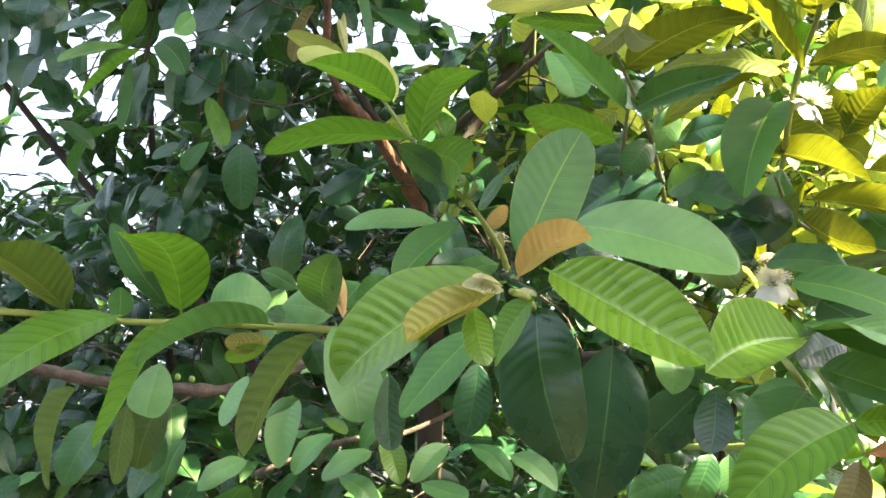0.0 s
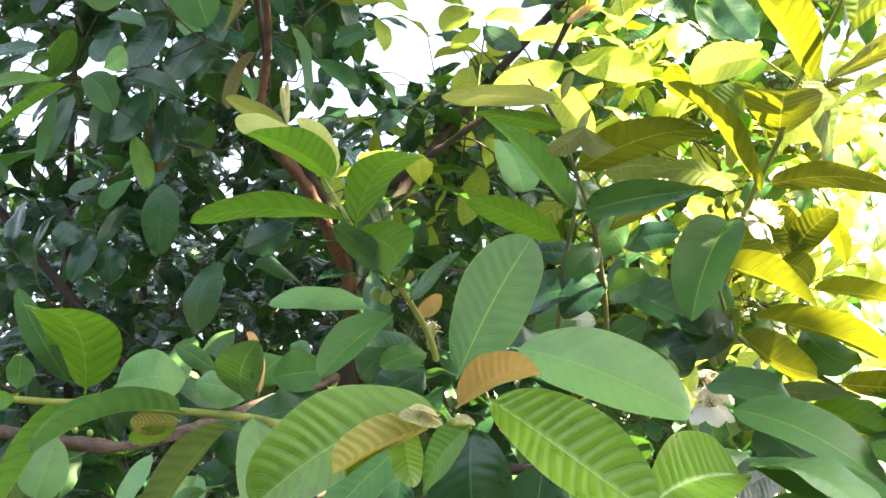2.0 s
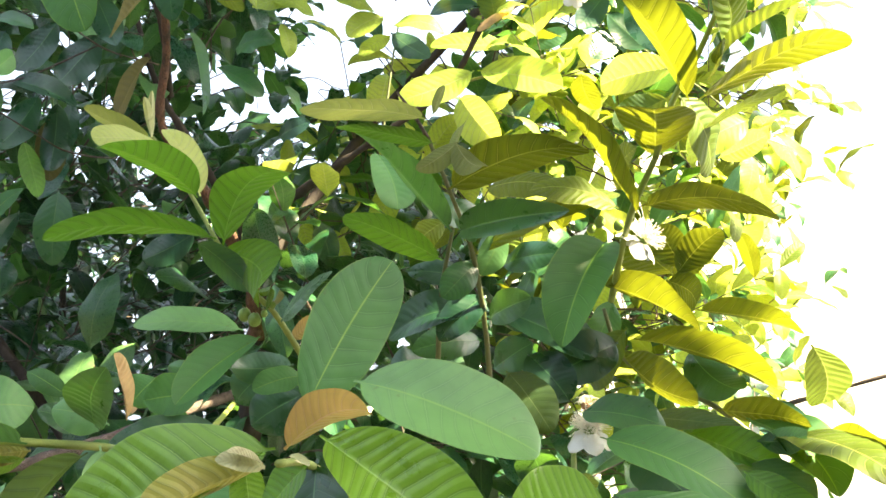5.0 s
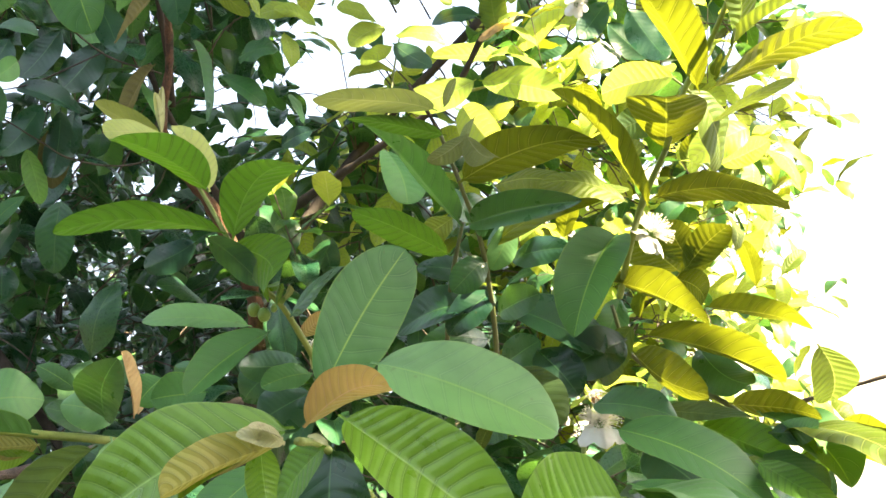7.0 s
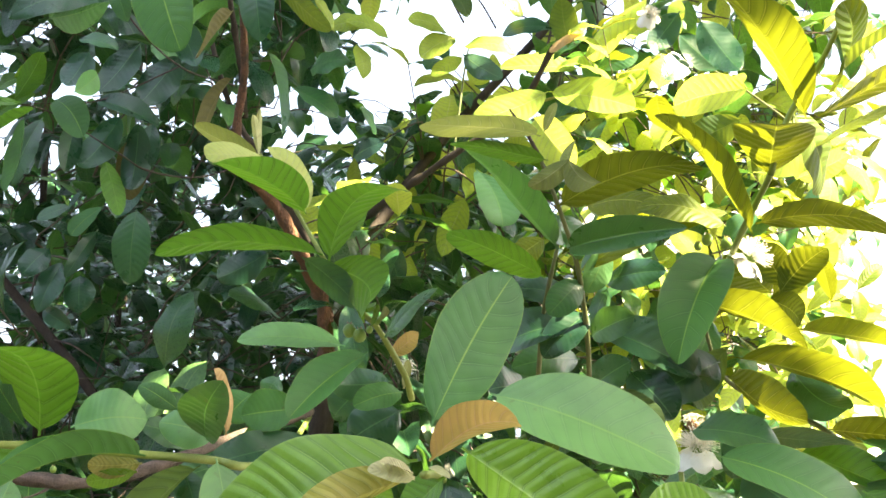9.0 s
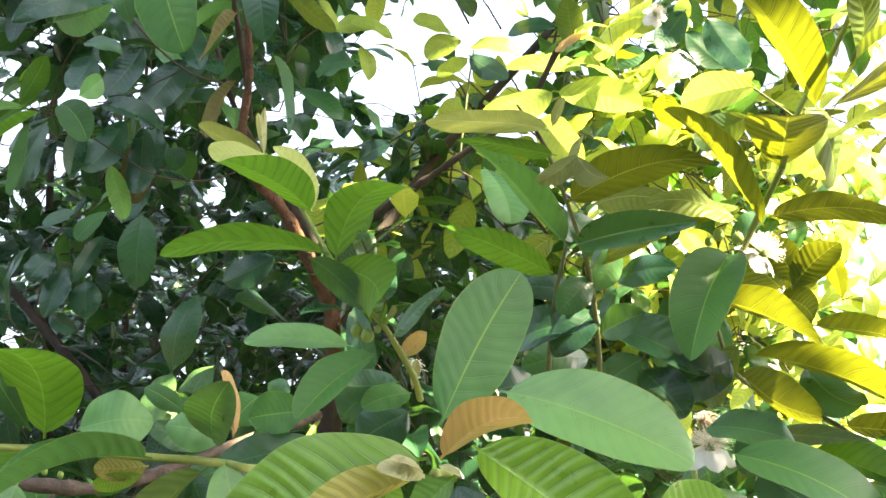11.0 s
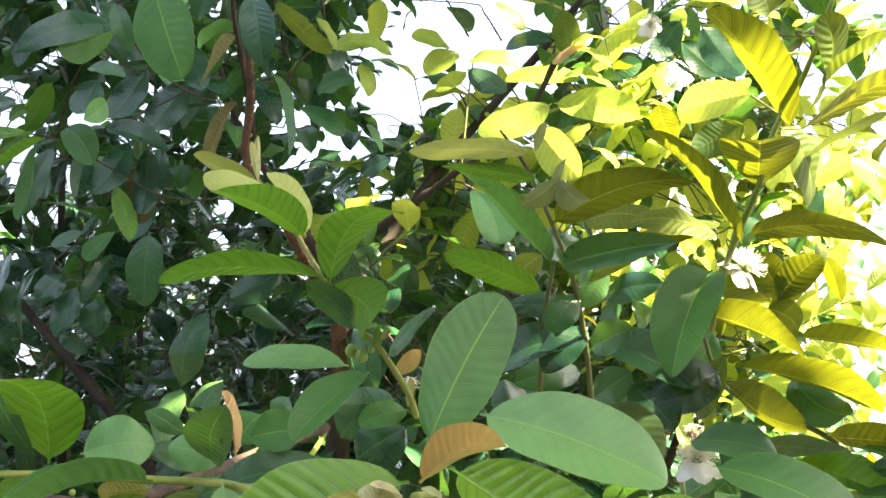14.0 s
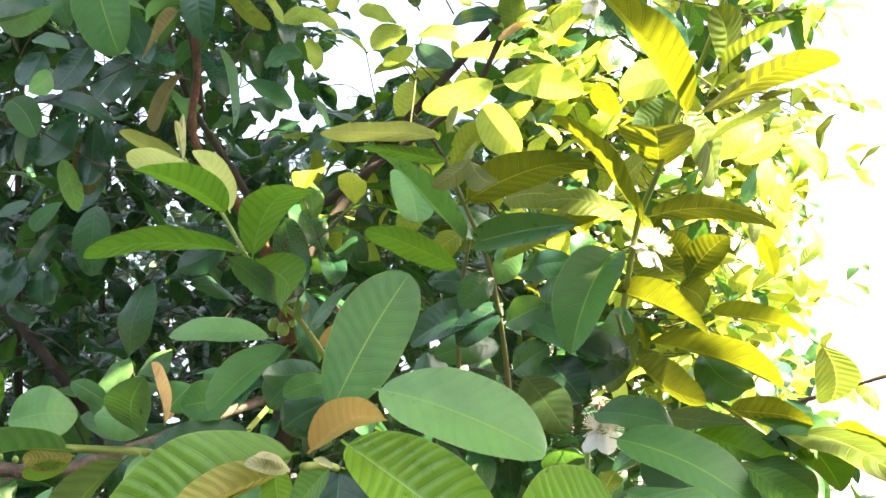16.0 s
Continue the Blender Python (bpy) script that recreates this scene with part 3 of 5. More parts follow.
crn = random.Random(9)
shapes = []
while len(shapes) < 27000:
    x, y = crn.uniform(-1.6, 1.5), crn.uniform(-0.2, 3.6)
    if x < -1.35 + 0.4 * noise.noise((2 * y, 0, 0)) or y > 3.3 + 0.4 * noise.noise((2 * x, 5, 0)) or y < 0.08 + 0.4 * noise.noise((2.3 * x, 8, 0)) or (y < 1.2 and x > 1.25 + 0.4 * noise.noise((2.3 * y, 9, 0))):
        continue
    if not under_crown(x + crn.uniform(-0.012, 0.012), y + crn.uniform(-0.012, 0.012)):
        continue
    size = crn.uniform(0.05, 0.095)
    q = Vector((x, y, 2.2)) + SUN * (SHADE + crn.uniform(-0.4, 0.4))
    way = Vector((crn.uniform(-1, 1), crn.uniform(-1, 1), crn.uniform(-0.7, 0.2))).normalized()
    up = Vector((crn.uniform(-0.6, 0.6), crn.uniform(-0.6, 0.6), 0.5)) + SUN
    m = Matrix.Translation(q - tree_at - way * size * 0.5) @ frame_of(way, up) @ Matrix.Scale(size, 4)
    shapes.append(moved(crn.choice(PLAIN), m))
# larger crown leaves, added to keep sun off the back of the guava
for k in range(3600):
    x, y = crn.uniform(-3.2, 0.9), crn.uniform(1.6, 6.4)
    if x > 0.12 * y or (x > -1.3 and y < 3.1):
        continue
    q = Vector((x, y, 2.2)) + SUN * (SHADE + 0.8 + crn.uniform(-0.4, 0.6))
    way = Vector((crn.uniform(-1, 1), crn.uniform(-1, 1), crn.uniform(-0.7, 0.2))).normalized()
    up = Vector((crn.uniform(-0.6, 0.6), crn.uniform(-0.6, 0.6), 0.5)) + SUN
    shapes.append(moved(crn.choice(PLAIN), Matrix.Translation(q - tree_at) @ frame_of(way, up) @ Matrix.Scale(crn.uniform(0.16, 0.22), 4)))
tagged(part("foliage", blade_mesh("foliage", shapes, DARK_SHADED), DARK_SHADED, added_shade_tree), kind="stuff")
for x, y in ((-1.0, 0.2), (-0.5, 0.3), (-0.1, 0.3)):
    end = Vector((x, y, 2.2)) + SUN * SHADE - tree_at
    part("limb", tube([(-0.2, 0.2, 3.2), end * 0.5 + Vector((-0.2, 0.1, 1.9)), end], 0.05, 0.02, 8, 6, 0.12), BARK, added_shade_tree)


# ---- the shoots in front ----
shoot_a = thing("guava_shoot", (0.16, 0.895, 1.758), "young shoot tip with glossy ribbed light green and bronze leaves", "guava shoot", "guava shoots")
stem(shoot_a, [(0.123, 0.982, 1.603), (0.098, 0.892, 1.627), (0.086, 0.791, 1.637), (0.075, 0.731, 1.637)], 0.0032, 0.0022, STALK, "stem")
grown(shoot_a, (0.072, 0.745, 1.644), (-0.031, 0.73, 1.583), (-0.281, -0.713, 0.642), 0.0655, YOUNG, 0.113, 20.5, -8.4, 0.011, -0.04, 0.47, 0.57, -0.00, -0.016)
grown(shoot_a, (0.069, 0.711, 1.636), (0.014, 0.688, 1.606), (-0.537, 0.74, 0.404), 0.0308, BLUSH, 0.031, 33.1, -14.3, 0.012, 0.13, 0.42, 0.60, -0.10, -0.001)
grown(shoot_a, (0.078, 0.729, 1.644), (0.12, 0.694, 1.666), (-0.087, 0.453, 0.887), 0.0301, BRONZE, 0.127, 24.7, -20.2, 0.004, 0.08, 0.54, 0.59, -0.04, -0.010)
grown(shoot_a, (0.111, 0.781, 1.685), (0.216, 0.75, 1.65), (-0.079, -0.848, 0.524), 0.0608, PALE, 0.041, 12.4, -17.8, 0.004, -0.02, 0.52, 0.60, -0.02, 0.030)
grown(shoot_a, (0.095, 0.746, 1.653), (0.189, 0.714, 1.593), (0.093, -0.812, 0.577), 0.0607, YOUNG, 0.017, 20.6, 1.7, 0.012, -0.14, 0.56, 0.58, -0.09, 0.004)
grown(shoot_a, (0.092, 0.828, 1.639), (0.111, 0.809, 1.53), (-0.389, -0.916, 0.095), 0.0638, DARK_SHADED, 0.060, 8.1, 10.6, 0.005, 0.20, 0.53, 0.56, -0.05, -0.024)
grown(shoot_a, (0.081, 0.851, 1.667), (0.131, 0.894, 1.775), (0.43, -0.889, 0.158), 0.0557, MID, 0.015, 4.3, -3.0, 0.005, -0.03, 0.50, 0.57, 0.07, 0.028)
grown(shoot_a, (0.052, 0.889, 1.624), (-0.007, 0.876, 1.56), (-0.328, -0.815, 0.477), 0.0450, MID, 0.064, 8.5, 22.1, 0.005, -0.10, 0.56, 0.57, 0.06, 0.003)
grown(shoot_a, (-0.071, 0.981, 1.637), (-0.047, 0.955, 1.555), (0.56, -0.727, 0.398), 0.0495, PALE, 0.027, 7.9, 11.2, 0.006, 0.01, 0.49, 0.62, 0.00, 0.011)
grown(shoot_a, (-0.023, 0.951, 1.595), (-0.022, 0.954, 1.533), (0.729, -0.684, -0.028), 0.0315, DARK_SHADED, 0.007, 15.9, 9.7, 0.006, -0.30, 0.48, 0.58, 0.07, -0.017)
grown(shoot_a, (0.048, 0.953, 1.603), (0.038, 0.947, 1.544), (0.139, -0.987, 0.086), 0.0306, DARK_SHADED, 0.067, 8.7, -4.2, 0.006, -0.08, 0.51, 0.60, 0.09, 0.016)
grown(shoot_a, (0.089, 0.778, 1.637), (0.063, 0.806, 1.595), (-0.728, -0.685, 0.003), 0.0319, GREEN, 0.058, 10.6, 28.7, 0.006, 0.01, 0.61, 0.60, 0.00, -0.026)
leaf(shoot_a, (0.048, 0.831, 1.638), (0.057, 0.833, 1.595), (-0.264, 0.965, 0.006), 0.024, YOUNG, 0.05, 15)
leaf(shoot_a, (0.158, 0.979, 1.621), (0.139, 0.988, 1.489), (0.136, -0.987, -0.09), 0.072, DARK_SHADED, 0.05, 6)
leaf(shoot_a, (0.186, 0.886, 1.607), (0.188, 0.866, 1.575), (0.418, -0.761, 0.496), 0.036, PALE, 0.08, 15)
grown(shoot_a, (0.07, 0.706, 1.635), (0.046, 0.697, 1.638), (0.363, -0.874, 0.322), 0.0131, FUZZY, 0.111, 8.3, 30.8, 0.004, 0.01, 0.51, 0.61, 0.00, -0.007)
grown(shoot_a, (0.069, 0.701, 1.637), (0.052, 0.693, 1.642), (0.428, -0.407, 0.807), 0.0097, FUZZY, 0.015, 29.4, 4.2, 0.004, 0.11, 0.54, 0.60, 0.00, -0.028)
grown(shoot_a, (0.079, 0.766, 1.641), (0.09, 0.755, 1.636), (-0.125, -0.498, 0.858), 0.0083, FUZZY, 0.081, 29.2, -15.7, 0.004, -0.48, 0.60, 0.58, -0.10, -0.041)
stem(shoot_a, [(0.133, 1.001, 1.607), (0.15, 1, 1.609), (0.169, 1.008, 1.612)], 0.004, 0.0035, BARK, "dead_stub")

shoot_c = thing("guava_shoot", (0.31, 0.954, 1.578), "flowering shoot with broad glossy green leaves and a white blossom", "guava shoot", "guava shoots")
stem(shoot_c, [(0.069, 2.083, 1.523), (0.284, 1.518, 1.514), (0.327, 1.104, 1.535), (0.318, 1.0, 1.566), (0.294, 0.945, 1.591), (0.286, 1.0, 1.622), (0.294, 1.066, 1.664)], 0.0042, 0.0022, STALK, "stem")
grown(shoot_c, (0.293, 0.903, 1.616), (0.205, 0.822, 1.589), (0.302, -0.576, 0.76), 0.0648, YOUNG, 0.003, 37.0, -23.3, 0.012, 0.03, 0.50, 0.60, -0.21, -0.076)
grown(shoot_c, (0.299, 0.814, 1.555), (0.211, 0.778, 1.5), (-0.028, -0.821, 0.57), 0.0508, GREEN, 0.099, 21.7, 1.7, 0.011, 0.11, 0.61, 0.56, -0.03, -0.025)
leaf(shoot_c, (0.295, 0.905, 1.619), (0.359, 0.824, 1.585), (0.041, -0.36, 0.932), 0.068, PALE, 0.08, 20, 0, 0.014)
grown(shoot_c, (0.302, 0.911, 1.594), (0.374, 0.843, 1.56), (-0.257, -0.627, 0.736), 0.0567, MID, 0.016, 26.7, -2.9, 0.01, 0.02, 0.56, 0.57, -0.06, -0.003)
grown(shoot_c, (0.317, 0.854, 1.533), (0.373, 0.805, 1.54), (-0.315, -0.236, 0.919), 0.0385, RUSSET, 0.051, 11.0, 22.6, 0.008, -0.12, 0.51, 0.63, 0.06, -0.006)
grown(shoot_c, (0.313, 0.854, 1.529), (0.286, 0.821, 1.491), (0.277, -0.804, 0.526), 0.0243, AGED, 0.052, 23.0, 4.1, 0.008, 0.13, 0.52, 0.63, 0.06, 0.046)
grown(shoot_c, (0.313, 0.869, 1.554), (0.373, 0.849, 1.556), (-0.27, -0.745, 0.61), 0.0341, GREEN, 0.038, 5.1, -22.0, 0.01, -0.08, 0.60, 0.59, 0.08, 0.000)
grown(shoot_c, (0.355, 1.015, 1.619), (0.301, 0.963, 1.6), (0.6, -0.73, 0.328), 0.0357, DARK_SHADED, 0.022, 13.2, 4.3, 0.006, -0.07, 0.50, 0.63, 0.03, -0.035)
grown(shoot_c, (0.341, 0.982, 1.597), (0.34, 0.921, 1.551), (-0.106, -0.605, 0.789), 0.0324, MATURE, 0.030, 34.9, -5.1, 0.006, 0.04, 0.57, 0.59, -0.14, -0.075)
stem(shoot_c, [(0.302, 0.911, 1.594), (0.311, 0.883, 1.566), (0.317, 0.854, 1.533)], 0.0020, 0.0015, STALK, "twig")
leaf(shoot_c, (0.306, 0.955, 1.578), (0.256, 0.914, 1.52), (-0.01, -0.814, 0.581), 0.060, MATURE, 0.08, 6)
leaf(shoot_c, (0.32, 0.951, 1.578), (0.318, 0.931, 1.552), (0.924, -0.339, 0.176), 0.021, DARK_SHADED, 0.08, 6)
grown(shoot_c, (0.314, 1.003, 1.586), (0.268, 1.028, 1.543), (-0.686, -0.635, 0.356), 0.0354, MATURE, 0.058, 18.8, 26.4, 0.008, 0.10, 0.55, 0.59, -0.12, -0.010)
grown(shoot_c, (0.25, 1.044, 1.579), (0.238, 1.01, 1.527), (-0.134, -0.817, 0.56), 0.0335, DARK_SHADED, 0.046, 8.6, 1.0, 0.006, -0.09, 0.50, 0.60, 0.03, 0.024)
leaf(shoot_c, (0.242, 1.07, 1.58), (0.191, 1.077, 1.531), (-0.067, -0.996, -0.058), 0.052, DARK_SHADED, 0.05, 6)
grown(shoot_c, (0.175, 1.174, 1.52), (0.218, 1.184, 1.505), (0.344, -0.802, 0.488), 0.0227, YOUNG, 0.091, 13.9, -41.3, 0.01, 0.01, 0.52, 0.60, -0.03, -0.019)
leaf(shoot_c, (0.249, 1.168, 1.5), (0.185, 1.175, 1.478), (-0.233, -0.882, 0.409), 0.036, MATURE, 0.08, 10)
leaf(shoot_c, (0.402, 0.970, 1.609), (0.449, 0.915, 1.561), (-0.2, -0.6, 0.75), 0.066, MID, 0.06, 12, 0, 0.010)
leaf(shoot_c, (0.385, 1.036, 1.531), (0.337, 1.049, 1.526), (-0.284, -0.829, 0.483), 0.023, YOUNG, 0.08, 10)
leaf(shoot_c, (0.258, 1.117, 1.524), (0.235, 1.118, 1.473), (-0.036, -0.999, 0.012), 0.033, MATURE, 0.08, 10)
grown(shoot_c, (0.291, 1.216, 1.517), (0.288, 1.204, 1.476), (-0.314, -0.904, 0.29), 0.0218, MID, 0.059, 16.8, 2.3, 0.006, 0.11, 0.56, 0.59, -0.02, -0.011)
leaf(shoot_c, (0.426, 1.024, 1.687), (0.474, 0.956, 1.632), (0.141, -0.561, 0.816), 0.066, MID, 0.1, 18, 0, 0.008)
grown(shoot_c, (0.293, 0.957, 1.665), (0.405, 0.92, 1.612), (0.057, -0.754, 0.655), 0.0644, MID, 0.082, 11.6, -21.6, 0.005, 0.07, 0.54, 0.56, -0.01, 0.011)
leaf(shoot_c, (0.285, 0.999, 1.683), (0.345, 0.966, 1.675), (-0.233, -0.612, 0.756), 0.044, MATURE, 0.1, 6)
grown(shoot_c, (0.374, 1.014, 1.674), (0.438, 0.975, 1.648), (-0.187, -0.738, 0.648), 0.0403, GREEN, 0.019, 24.3, -9.0, 0.014, 0.01, 0.56, 0.60, -0.06, -0.004)
grown(shoot_c, (0.349, 1.032, 1.686), (0.403, 0.974, 1.68), (-0.512, -0.547, 0.663), 0.0411, OLIVE, -0.007, -0.8, -43.9, 0.008, 0.12, 0.56, 0.63, -0.05, -0.016)
leaf(shoot_c, (0.342, 1.038, 1.703), (0.331, 1.042, 1.65), (0.212, -0.971, -0.106), 0.033, DARK_SHADED, 0.05, 6)
leaf(shoot_c, (0.334, 1.021, 1.655), (0.375, 0.979, 1.618), (-0.273, -0.777, 0.567), 0.052, DARK_SHADED, 0.05, 6)
grown(shoot_c, (0.293, 0.906, 1.626), (0.377, 0.839, 1.594), (-0.005, -0.437, 0.899), 0.0556, MID, 0.026, 10.0, 14.3, 0.006, 0.04, 0.50, 0.62, 0.04, 0.004)
leaf(shoot_c, (0.401, 0.993, 1.65), (0.434, 0.908, 1.62), (-0.187, -0.384, 0.904), 0.057, MATURE, 0.08, 6)
flower(shoot_c, (0.303, 1.044, 1.672), (-0.15, -0.5, 0.85))
withered(shoot_c, (0.305, 1.066, 1.692), (-0.05, -0.2, 0.9))
leaf(shoot_c, (0.236, 1.072, 1.717), (0.271, 1.038, 1.668), (-0.188, -0.863, 0.468), 0.040, OLIVE, 0.06, 6)
leaf(shoot_c, (0.259, 1.108, 1.735), (0.293, 1.084, 1.696), (-0.184, -0.901, 0.393), 0.042, DARK_SHADED, 0.06, 6)
grown(shoot_c, (0.393, 0.933, 1.647), (0.439, 0.893, 1.619), (-0.231, -0.723, 0.651), 0.0341, GREEN, 0.003, 7.6, -31.2, 0.008, -0.15, 0.56, 0.60, 0.04, -0.013)
grown(shoot_c, (0.305, 1.029, 1.683), (0.341, 0.984, 1.679), (-0.594, -0.427, -0.681), 0.0289, MATURE, -0.034, 1.2, 18.4, 0.006, -0.28, 0.54, 0.62, 0.15, 0.017)

shoot_d = thing("guava_shoot", (0.411, 1.042, 1.678), "sunlit leafy shoot with broad ribbed yellow-green leaves", "guava shoot", "guava shoots")
stem(shoot_d, [(0.47, 1.09, 1.665), (0.424, 1.10, 1.70), (0.393, 1.135, 1.717), (0.35, 1.14, 1.741), (0.328, 1.125, 1.782)], 0.0028, 0.0018, STALK_DARK, "stem")
grown(shoot_d, (0.318, 1.101, 1.8), (0.392, 1.043, 1.758), (0.625, 0.273, 0.731), 0.0540, UNDER_SUNNY, 0.040, 25.4, 16.2, 0.014, 0.02, 0.54, 0.57, -0.05, -0.031)
grown(shoot_d, (0.348, 1.095, 1.754), (0.464, 1.06, 1.717), (0.366, 0.266, 0.892), 0.0634, UNDER_SUNNY, 0.050, 29.3, 2.6, 0.014, 0.09, 0.48, 0.60, 0.09, 0.015)
grown(shoot_d, (0.338, 1.085, 1.737), (0.386, 1.024, 1.699), (0.825, 0.39, 0.41), 0.0465, UNDER_SUNNY, -0.040, 23.5, 17.3, 0.016, -0.29, 0.53, 0.57, -0.15, 0.036)
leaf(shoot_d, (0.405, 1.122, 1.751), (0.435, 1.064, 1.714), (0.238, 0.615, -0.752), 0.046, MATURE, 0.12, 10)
grown(shoot_d, (0.405, 1.031, 1.694), (0.462, 0.982, 1.684), (0.545, 0.494, 0.677), 0.0357, UNDER_SUNNY, 0.026, 5.9, 19.8, 0.02, 0.30, 0.53, 0.58, -0.13, 0.020)
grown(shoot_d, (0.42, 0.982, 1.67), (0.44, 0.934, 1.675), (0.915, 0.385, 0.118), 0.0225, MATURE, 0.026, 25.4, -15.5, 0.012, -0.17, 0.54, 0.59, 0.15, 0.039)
leaf(shoot_d, (0.437, 0.992, 1.672), (0.484, 0.867, 1.642), (-0.119, -0.269, 0.956), 0.065, UNDER_SUNNY, 0.08, 10, 0, 0.012)
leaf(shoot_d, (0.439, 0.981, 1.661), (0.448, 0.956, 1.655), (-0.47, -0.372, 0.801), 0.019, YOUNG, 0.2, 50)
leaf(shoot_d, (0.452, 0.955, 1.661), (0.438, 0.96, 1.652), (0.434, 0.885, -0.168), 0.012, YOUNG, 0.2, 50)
grown(shoot_d, (0.413, 1.125, 1.787), (0.49, 1.065, 1.764), (0.41, 0.185, 0.893), 0.0464, UNDER_SUNNY, 0.018, 18.2, 6.9, 0.016, 0.23, 0.56, 0.59, -0.03, 0.008)
grown(shoot_d, (0.563, 1.235, 1.775), (0.543, 1.159, 1.712), (0.507, 0.475, -0.719), 0.0463, UNDER_SUNNY, 0.042, 13.4, 0.9, 0.016, 0.12, 0.49, 0.59, 0.03, -0.085)
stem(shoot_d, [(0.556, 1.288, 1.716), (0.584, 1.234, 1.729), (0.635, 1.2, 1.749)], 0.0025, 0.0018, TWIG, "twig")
leaf(shoot_d, (0.48, 1.102, 1.712), (0.491, 1.047, 1.672), (0.225, 0.601, -0.767), 0.036, DARK_SHADED, 0.08, 8)
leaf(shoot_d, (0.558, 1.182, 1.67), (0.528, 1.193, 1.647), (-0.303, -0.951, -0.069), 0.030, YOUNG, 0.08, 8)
grown(shoot_d, (0.475, 0.999, 1.669), (0.499, 0.89, 1.639), (0.806, 0.014, 0.592), 0.0653, UNDER_SUNNY, 0.036, 24.2, 9.8, 0.014, -0.01, 0.51, 0.54, -0.05, 0.034)
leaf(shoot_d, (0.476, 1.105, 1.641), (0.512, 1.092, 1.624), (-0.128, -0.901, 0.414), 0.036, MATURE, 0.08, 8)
leaf(shoot_d, (0.391, 1.096, 1.819), (0.362, 1.076, 1.852), (-0.036, 0.875, 0.483), 0.032, UNDER_SUNNY, 0.05, 12, 0, 0.012)
leaf(shoot_d, (0.386, 1.098, 1.813), (0.414, 1.061, 1.849), (0.144, 0.74, 0.657), 0.035, UNDER_SUNNY, 0.05, 12, 0, 0.012)
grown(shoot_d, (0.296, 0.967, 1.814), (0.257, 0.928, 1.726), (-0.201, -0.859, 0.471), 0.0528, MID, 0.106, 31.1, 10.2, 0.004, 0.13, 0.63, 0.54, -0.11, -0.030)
grown(shoot_d, (0.225, 1.135, 1.776), (0.318, 1.101, 1.735), (-0.034, -0.808, 0.588), 0.0536, DARK_SHADED, 0.081, 21.5, -3.3, 0.005, -0.09, 0.53, 0.61, -0.04, 0.012)
leaf(shoot_d, (0.341, 1.119, 1.752), (0.276, 1.106, 1.714), (0.094, -0.981, 0.17), 0.046, DARK_SHADED, 0.1, 10)
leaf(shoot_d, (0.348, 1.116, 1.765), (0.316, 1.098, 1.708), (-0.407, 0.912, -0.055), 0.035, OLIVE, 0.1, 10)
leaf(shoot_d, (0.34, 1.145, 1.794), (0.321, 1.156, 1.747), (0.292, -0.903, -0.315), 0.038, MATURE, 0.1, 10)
grown(shoot_d, (0.401, 1.163, 1.824), (0.338, 1.089, 1.847), (-0.196, 0.441, 0.876), 0.0485, UNDER_SUNNY, 0.029, 7.1, 17.5, 0.014, -0.38, 0.54, 0.60, 0.06, -0.014)
grown(shoot_d, (0.396, 1.148, 1.819), (0.411, 1.087, 1.854), (0.837, 0.405, 0.368), 0.0348, UNDER_SUNNY, 0.021, 13.1, -25.3, 0.014, -0.08, 0.58, 0.61, -0.01, 0.010)
grown(shoot_d, (0.389, 1.142, 1.814), (0.401, 1.086, 1.785), (0.982, 0.169, 0.089), 0.0310, UNDER_SUNNY, 0.072, 9.6, -15.2, 0.014, 0.19, 0.58, 0.54, -0.02, -0.044)

shoot_e = thing("guava_shoot", (0.324, 1.017, 1.831), "sunlit upright shoot with corrugated yellow-green leaves and berries", "guava shoot", "guava shoots")
stem(shoot_e, [(0.333, 1.117, 1.789), (0.324, 1.039, 1.826), (0.313, 0.954, 1.842), (0.32, 0.924, 1.87)], 0.003, 0.0024, STALK, "stem")
stem(shoot_e, [(0.32, 0.924, 1.87), (0.33, 0.918, 1.912), (0.337, 0.886, 1.934), (0.34, 0.856, 1.952), (0.345, 0.829, 1.982)], 0.0026, 0.0018, STALK, "stem")
grown(shoot_e, (0.316, 0.95, 1.831), (0.231, 0.915, 1.906), (0.697, -0.21, 0.686), 0.0585, UNDER_SUNNY, 0.001, 11.6, 11.9, 0.014, 0.42, 0.46, 0.60, -0.08, 0.002)
grown(shoot_e, (0.323, 0.937, 1.873), (0.296, 0.838, 1.88), (0.077, 0.043, 0.996), 0.0569, UNDER_SUNNY, 0.084, 10.1, 2.6, 0.01, -0.03, 0.48, 0.61, -0.04, -0.000)
grown(shoot_e, (0.316, 0.943, 1.837), (0.397, 0.878, 1.822), (0.239, 0.063, 0.969), 0.0528, UNDER_SUNNY, 0.083, 5.6, 1.2, 0.016, 0.13, 0.51, 0.51, 0.07, -0.022)
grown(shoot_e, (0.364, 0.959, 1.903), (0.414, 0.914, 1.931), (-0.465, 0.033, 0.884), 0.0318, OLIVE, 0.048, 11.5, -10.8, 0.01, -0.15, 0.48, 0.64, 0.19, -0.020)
grown(shoot_e, (0.336, 0.895, 1.906), (0.264, 0.851, 1.978), (0.584, 0.284, 0.76), 0.0485, UNDER_SUNNY, 0.038, 30.8, -2.3, 0.016, 0.04, 0.49, 0.59, -0.06, 0.018)
grown(shoot_e, (0.347, 0.886, 1.921), (0.336, 0.828, 1.968), (0.983, -0.185, 0.004), 0.0364, UNDER_SUNNY, 0.073, 7.8, -54.1, 0.014, 0.48, 0.40, 0.63, -0.00, -0.031)
